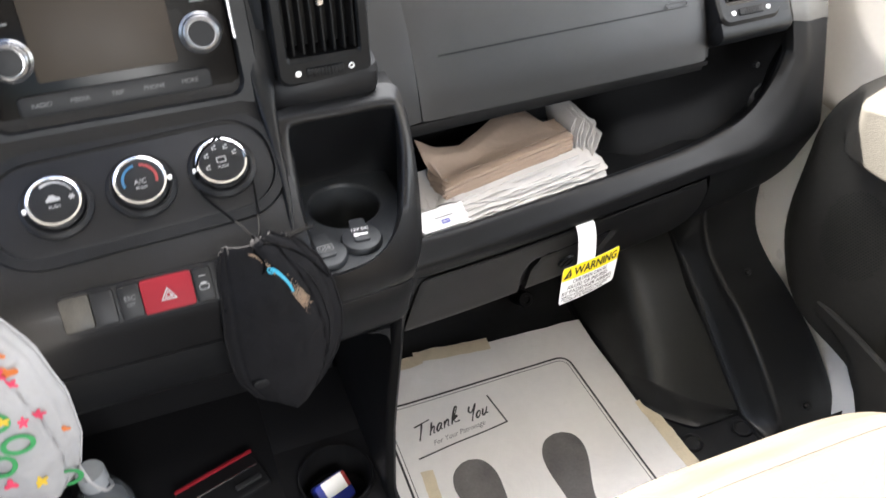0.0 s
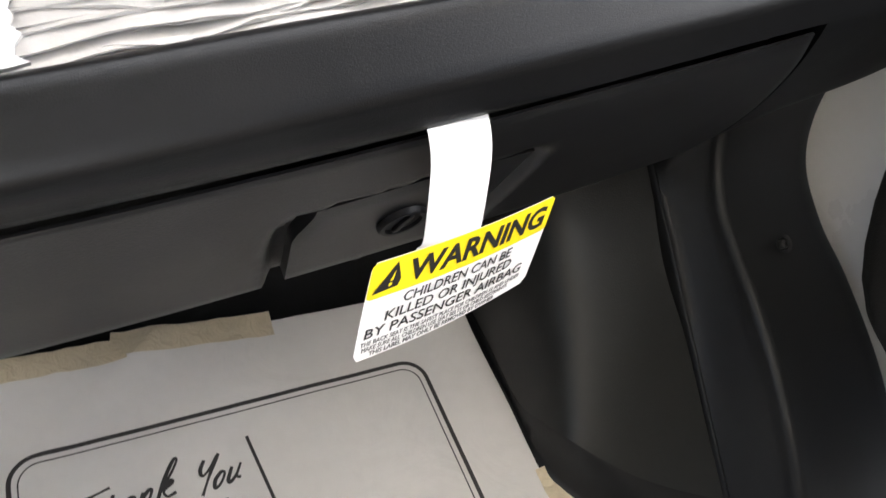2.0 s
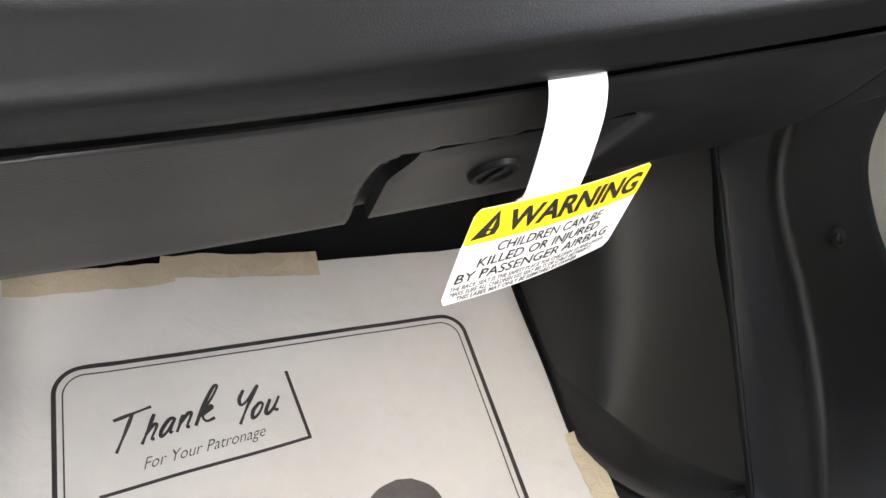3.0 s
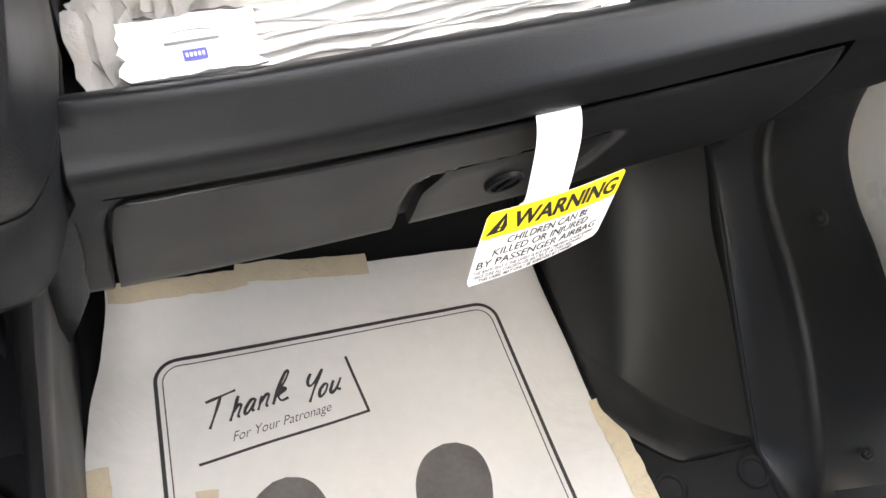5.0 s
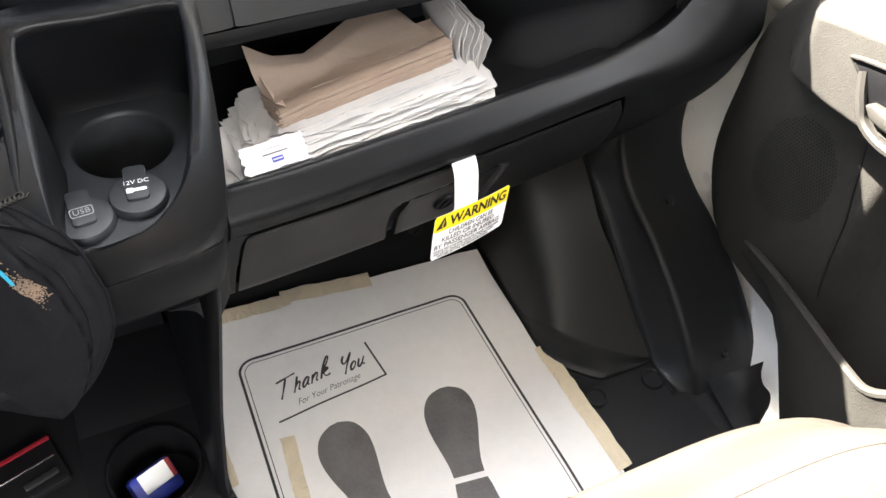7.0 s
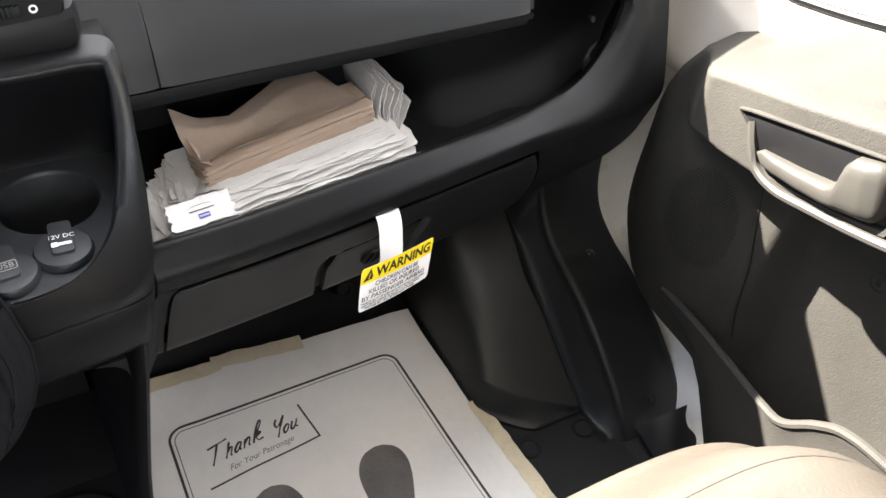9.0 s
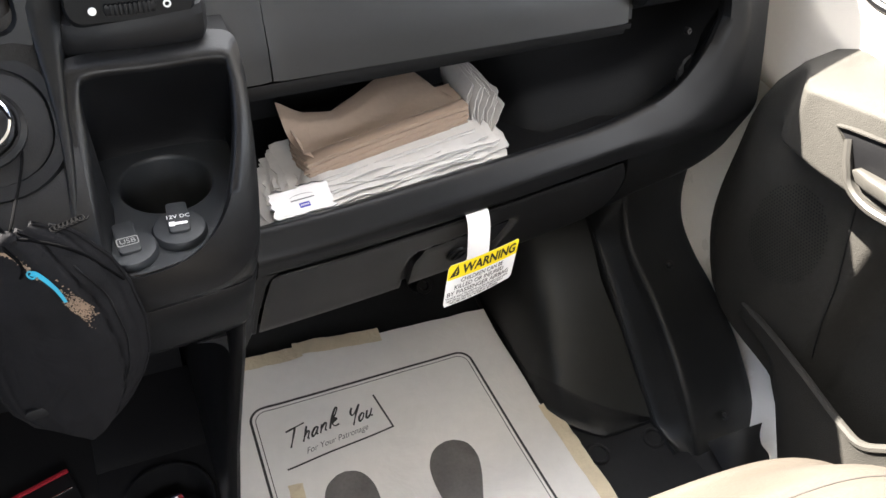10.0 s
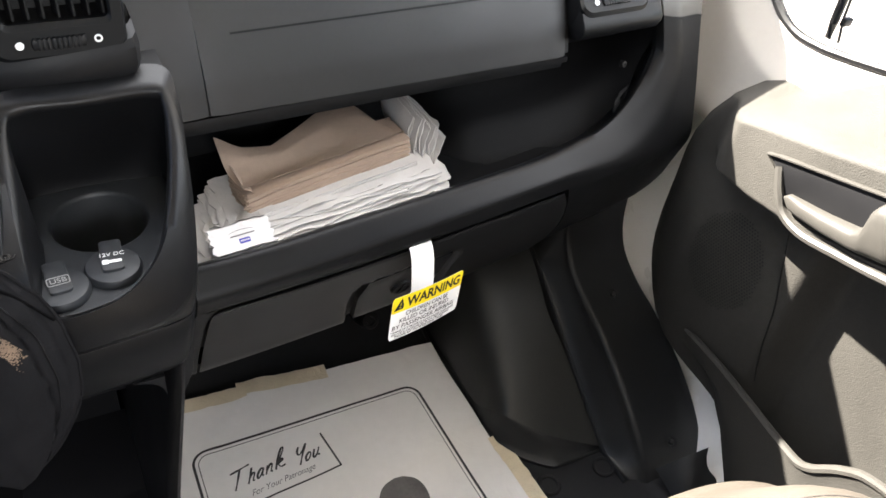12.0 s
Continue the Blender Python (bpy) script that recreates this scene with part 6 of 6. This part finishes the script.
for k in range(49):
    x = lerp(-0.054, 0.0915, k / 48)
    hi = table([(-0.054, -0.014), (-0.048, -0.0105), (0.0, -0.0150), (0.034, -0.0160), (0.043, -0.0110), (0.049, 0.010), (0.055, 0.0165), (0.080, 0.0185), (0.086, 0.0150), (0.0915, 0.004)], x)
    lo = table([(-0.054, -0.016), (-0.047, -0.0270), (0.0, -0.0345), (0.050, -0.0390), (0.080, -0.0390), (0.087, -0.0350), (0.0915, -0.025)], x)
    d = table([(-0.054, 0.005), (-0.03, 0.011), (0.03, 0.016), (0.07, 0.017), (0.085, 0.013), (0.0915, 0.004)], x)
    mid, hh = (hi + lo) / 2, (hi - lo) / 2
    rows.append([hb @ Vector((x, mid + hh * math.copysign(abs(math.cos(a)) ** 0.6, math.cos(a)), 0.004 + d * max(0.0, math.sin(a)) ** 0.6)) for a in [math.pi * q / 12 for q in range(13)]])
part("pull_handle", loft(rows, close_v=True, cap=True), DOORSMOOTH, door, "broad curved grab handle", angle=60)
part("lock_lever", tube(spline([(0.688, -0.038, 0.5425), (0.6905, -0.050, 0.5505), (0.6925, -0.058, 0.5545), (0.695, -0.066, 0.5555), (0.697, -0.078, 0.5575)], 5), lambda q: 0.0006 + 0.0022 * math.sin(math.pi * q), 8), BLACK, door, "small dark lever sunk in the armrest top")
part("armrest_lip", tube([hb @ p for p in spline([(-0.070, 0.012, 0.002), (-0.062, -0.012, 0.007), (-0.052, -0.032, 0.009), (-0.025, -0.0455, 0.010), (0.02, -0.0500, 0.010), (0.07, -0.0530, 0.010), (0.13, -0.0540, 0.009), (0.22, -0.0540, 0.008)], 6)], 0.0052, 8), DOORSMOOTH, door, "smooth rounded lip below the pull")
pin = spline([(0.636, -0.05, 0.194), (0.622, -0.12, 0.208), (0.602, -0.19, 0.224), (0.582, -0.265, 0.238), (0.5765, -0.300, 0.248), (0.5765, -0.33, 0.284), (0.5765, -0.36, 0.307), (0.5765, -0.42, 0.316), (0.5765, -0.60, 0.332)], 6)


def pocket_foot(y):
    """Lower edge of the map pocket, rising with the front edge of the door card."""
    return table([(-0.9, -0.135), (-0.45, -0.135), (-0.35, -0.06), (-0.265, 0.020), (-0.197, 0.09), (-0.137, 0.15), (-0.112, 0.165), (-0.05, 0.175)], y)


part("door_pocket", thick(loft([[p + Vector((0.0, 0.0, -0.001)), p + Vector((0.0008, 0, -0.012))] + [Vector((p.x + 0.002 + 0.020 * w * w, p.y, lerp(p.z - 0.02, pocket_foot(p.y), w))) for w in [k / 12 for k in range(13)]] for p in pin]), 0.003), DOORMAT, door, "open map pocket", angle=60)
part("pocket_rim", tube(pin, 0.0055, 8), DOORMAT, door, "rounded rim of the door pocket")
gm = basis((card_x(-0.262, 0.392) - 0.0004, -0.262, 0.392), (0, -1, 0), (0, 0, 1))
part("moulded_mark", merge(frame_ring([(0.012 * math.cos(a), 0.012 * math.sin(a)) for a in [math.pi * q / 12 for q in range(24)]], [(0.0105 * math.cos(a), 0.0105 * math.sin(a)) for a in [math.pi * q / 12 for q in range(24)]], 0.001, gm, 0.0003), frame_ring(outline(0.008, 0.008, 0.002, 2), outline(0.006, 0.006, 0.001, 2), 0.001, gm, 0.0003)), DOORMAT, door)
part("card_seam", tube([(card_x(y, z) - 0.0003, y, z) for y, z in [(table([(0.205, -0.164), (0.33, -0.146), (0.44, -0.112)], q), q) for q in [lerp(0.435, 0.210, k / 16) for k in range(17)]]], 0.0010, 6), BLACK, door)
grille = bmesh.new()
for a in range(36):
    for b in range(28):
        y, z = -0.062 + 0.0042 * (b - 14) + 0.0021 * (a % 2), 0.335 + 0.0040 * (a - 18)
        if ((y + 0.062) / 0.052) ** 2 + ((z - 0.335) / 0.070) ** 2 < 1:
            x = card_x(y, z) - 0.0006
            c = [grille.verts.new((x, y + 0.0013 * math.cos(t), z + 0.0013 * math.sin(t))) for t in (0, 1.05, 2.1, 3.14, 4.19, 5.24)]
            grille.faces.new(c)
part("speaker_grille", grille, BLACK, door, "perforated speaker grille")
# painted frame with window opening

metal = []
for j in range(13):
    z = lerp(-0.145, 0.452, j / 12)
    metal.append([(0.694 + 0.02 * smooth01(0.05, 0.17, y) - 0.045 * smooth01(0.13, -0.02, z) * smooth01(0.0, -0.08, y), y, z) for y in (0.20, 0.14, 0.10, 0.06, 0.0, -0.1, -0.3, -0.6, -1.0)])
part("door_frame", thick(loft(metal), -0.02), WHITEPAINT, door, "white painted inner door metal")
wo = spline([(0.706, 0.082, 0.612), (0.705, 0.060, 0.598), (0.705, 0.033, 0.589), (0.705, 0.003, 0.589), (0.706, -0.030, 0.5935), (0.708, -0.095, 0.607), (0.716, -0.30, 0.655), (0.730, -0.70, 0.72), (0.76, -0.95, 0.80), (0.80, -0.98, 1.05), (0.83, -0.90, 1.36), (0.83, -0.50, 1.42), (0.80, -0.25, 1.30), (0.76, 0.0, 0.98), (0.72, 0.092, 0.74), (0.710, 0.096, 0.65)], 5)
rows = []
for k, p in enumerate(wo):
    q = wo[(k + 1) % len(wo)] - wo[k - 1]
    d = Vector((0, -q.z, q.y)).normalized()
    d = d if d.dot(Vector((0, -0.45 - p.y, 0.95 - p.z))) < 0 else -d
    low = smooth01(0.80, 0.70, p.z) * smooth01(-0.5, -0.2, p.y)
    rows.append([Vector((p.x + dx, p.y + d.y * off, max(0.434, p.z + d.z * off))) for off, dx in ((0.30 * low + 0.10, 0.016), (0.215 * low + 0.08, -0.006), (0.150 * low + 0.06, -0.0135), (0.112 * low + 0.05, -0.0150), (0.102 * low + 0.045, -0.0145), (0.098 * low + 0.04, -0.0105), (0.078, -0.0095),
                 (0.060, -0.0105), (0.052, -0.0100), (0.046, -0.0080), (0.018, -0.0005), (0.008, 0.0010), (0.0, 0.004), (-0.002, 0.03))])
part("window_surround", loft(rows, close_u=True), PILLAR, door, "smooth beige trim stepped round the door window", angle=70)
part("window_seal", tube([p + Vector((0.004, 0, 0)) for p in wo + [wo[0]]], 0.0055, 8, False), BLACK, door, "black rubber window seal")
bm = bmesh.new()
bm.faces.new([bm.verts.new(p + Vector((0.014, 0, 0))) for p in wo])
pane = part("window_pane", bm, GLASSY, door, "clear door window glass", smooth=False)
pane.visible_shadow = False
# sill and body side that closes the cab behind the door
tagged(part("wall_right", merge(box((0.70, -1.96, -0.10), (0.76, -1.0, 1.60)), box((0.72, -1.0, 1.50), (0.80, 0.02, 1.60)), box((0.672, -1.0, -0.14), (0.76, 0.25, -0.005))), WALLDK), "dark body side and sill", "wall", "", "structure")

tagged(part("wall_right_front", box((0.716, 0.06, -0.12), (0.75, 0.56, 0.72)), WHITEPAINT), "white painted body side ahead of the door", "wall", "", "structure")
# windscreen pillar trim
rows = []
for p in spline([(0.712, 0.300, 0.455), (0.712, 0.300, 0.52), (0.712, 0.290, 0.62), (0.716, 0.265, 0.74), (0.73, 0.18, 0.95), (0.76, 0.0, 1.30), (0.76, -0.15, 1.60)], 6):
    rows.append([p + Vector((-0.05, 0.180, 0.0)), p + Vector((-0.022, 0.100, 0.0)), p + Vector((-0.012, 0.055, 0.0)), p + Vector((-0.005, 0.020, 0.0)), p + Vector((0.0, 0.0, 0)), p + Vector((0.003, -0.030, 0)), p + Vector((0.008, -0.060, 0)), p + Vector((0.022, -0.082, 0)), p + Vector((0.070, -0.085, 0))])
tagged(part("pillar_trim", loft(rows), PILLAR), "beige windscreen pillar trim", "pillar", "", "structure")

# ---- passenger seat ----
seat = root("passenger_seat", (0.27, -0.60, 0.0), "tan leather passenger seat with stitched front edge", "seat")


def seat_top(u, v):
    """Cushion surface: u across -1 to 1, v from the nose back."""
    x = 0.203 + 0.268 * u
    lo = 0.030 * abs(u) ** 6
    nose = 0.105 * (abs(u) ** 4.5)
    y = -0.327 - nose - v
    z = 0.482 - 0.075 * (1 - smooth01(0.0, 0.085, v)) ** 2 - lo * 2.0 + 0.014 * smooth01(0.05, 0.25, v)
    return Vector((x, y, z))


rows = []
vs = [0.0, 0.004, 0.010, 0.018, 0.028, 0.040, 0.050, 0.056, 0.060, 0.064, 0.070, 0.085, 0.11, 0.15, 0.22, 0.32, 0.44]
for v in vs:
    r = []
    for i in range(41):
        u = lerp(-1, 1, i / 40)
        p = seat_top(u, v)
        p.z -= 0.0045 * math.exp(-((v - 0.060) / 0.0045) ** 2)
        r.append(p)
    rows.append([Vector((r[0].x - 0.008, r[0].y, r[0].z - 0.05)), Vector((r[0].x - 0.006, r[0].y, r[0].z - 0.02))] + r + [Vector((r[-1].x + 0.006, r[-1].y, r[-1].z - 0.02)), Vector((r[-1].x + 0.008, r[-1].y, r[-1].z - 0.05))])
rows = [[Vector((p.x, p.y + 0.012, p.z - 0.14)) for p in rows[0]], [Vector((p.x, p.y + 0.016, p.z - 0.07)) for p in rows[0]], [Vector((p.x, p.y + 0.010, p.z - 0.025)) for p in rows[0]]] + rows
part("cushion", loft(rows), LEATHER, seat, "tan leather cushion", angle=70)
part("seam", tube([seat_top(lerp(-0.97, 0.97, k / 60), 0.060) + Vector((0, 0, -0.0044)) for k in range(61)], 0.0009, 6), SEAM, seat, "stitched seam along the front edge")
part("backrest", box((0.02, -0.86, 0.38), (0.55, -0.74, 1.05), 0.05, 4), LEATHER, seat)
part("seat_base", box((0.07, -0.74, 0.0), (0.50, -0.36, 0.30), 0.02, 3), BLACK, seat)

# ---- outside, seen through the door window ----
g = []
for j in range(25):
    g.append([(lerp(-60, 60, i / 24), lerp(-60, 60, j / 24), -0.62 + 0.05 * noise.noise((i, j, 0))) for i in range(25)])
tagged(part("ground", loft(g), GROUND), "pale gravel ground outside the van", "ground", "", "structure")
mirror = root("door_mirror", (0.88, 0.20, 0.46), "black door mirror on a bracket outside the window", "mirror")
part("housing", box((0.775, 0.182, 0.500), (0.985, 0.262, 0.830), 0.045, 5), BLACK, mirror)
part("mirror_glass", slab(outline(0.190, 0.305, 0.045), 0.003, basis((0.880, 0.1805, 0.665), (1, 0, 0), (0, 0, 1)), 0.001), CHROME, mirror)
part("arm", tube([(0.76, 0.20, 0.46), (0.86, 0.20, 0.475), (0.93, 0.205, 0.505)], 0.022, 10), BLACK, mirror)
part("bracket", merge(tube([(0.90, 0.205, 0.49), (1.00, 0.195, 0.455), (1.030, 0.190, 0.452), (1.026, 0.190, 0.49), (1.020, 0.190, 0.565)], 0.007, 8), tube([(1.062, 0.190, 0.452), (1.046, 0.190, 0.494), (1.036, 0.190, 0.56)], 0.0025, 6)), BLACK, mirror, "thin dark mirror bracket")
part("clip", slab(outline(0.020, 0.013, 0.003, 3), 0.008, basis((1.045, 0.186, 0.492), (1, 0, 0), (0, 0, 1)), 0.002), BLACK, mirror)
rnd = random.Random(7)
for tx, ty in ((7.5, 1.2), (9.0, 4.0), (8.2, -1.8)):
    bush = root("bush", (tx, ty, -0.62), "green leafy bush beyond the gravel", "bush", "bushes outside")
    part("trunk", tube([(tx, ty, -0.62), (tx + 0.05, ty, 0.2), (tx - 0.03, ty + 0.05, 1.0)], lambda s: 0.07 - 0.04 * s, 8), BARK, bush)
    bm = bmesh.new()
    for k in range(900):
        d = Vector((rnd.gauss(0, 1), rnd.gauss(0, 1), rnd.gauss(0, 1))).normalized() * rnd.uniform(0.3, 1.0) ** 0.5
        c = Vector((tx, ty, 0.6)) + Vector((d.x * 1.2, d.y * 1.3, d.z * 1.1)) * (1 + 0.25 * noise.noise(d * 2.3))
        a, b = Vector((rnd.gauss(0, 1), rnd.gauss(0, 1), rnd.gauss(0, 1))).normalized() * 0.10, Vector((rnd.gauss(0, 1), rnd.gauss(0, 1), rnd.gauss(0, 1))).normalized() * 0.06
        bm.faces.new([bm.verts.new(c + q) for q in (a, b, -a, -b)])
    part("crown", bm, LEAF, bush, smooth=False)
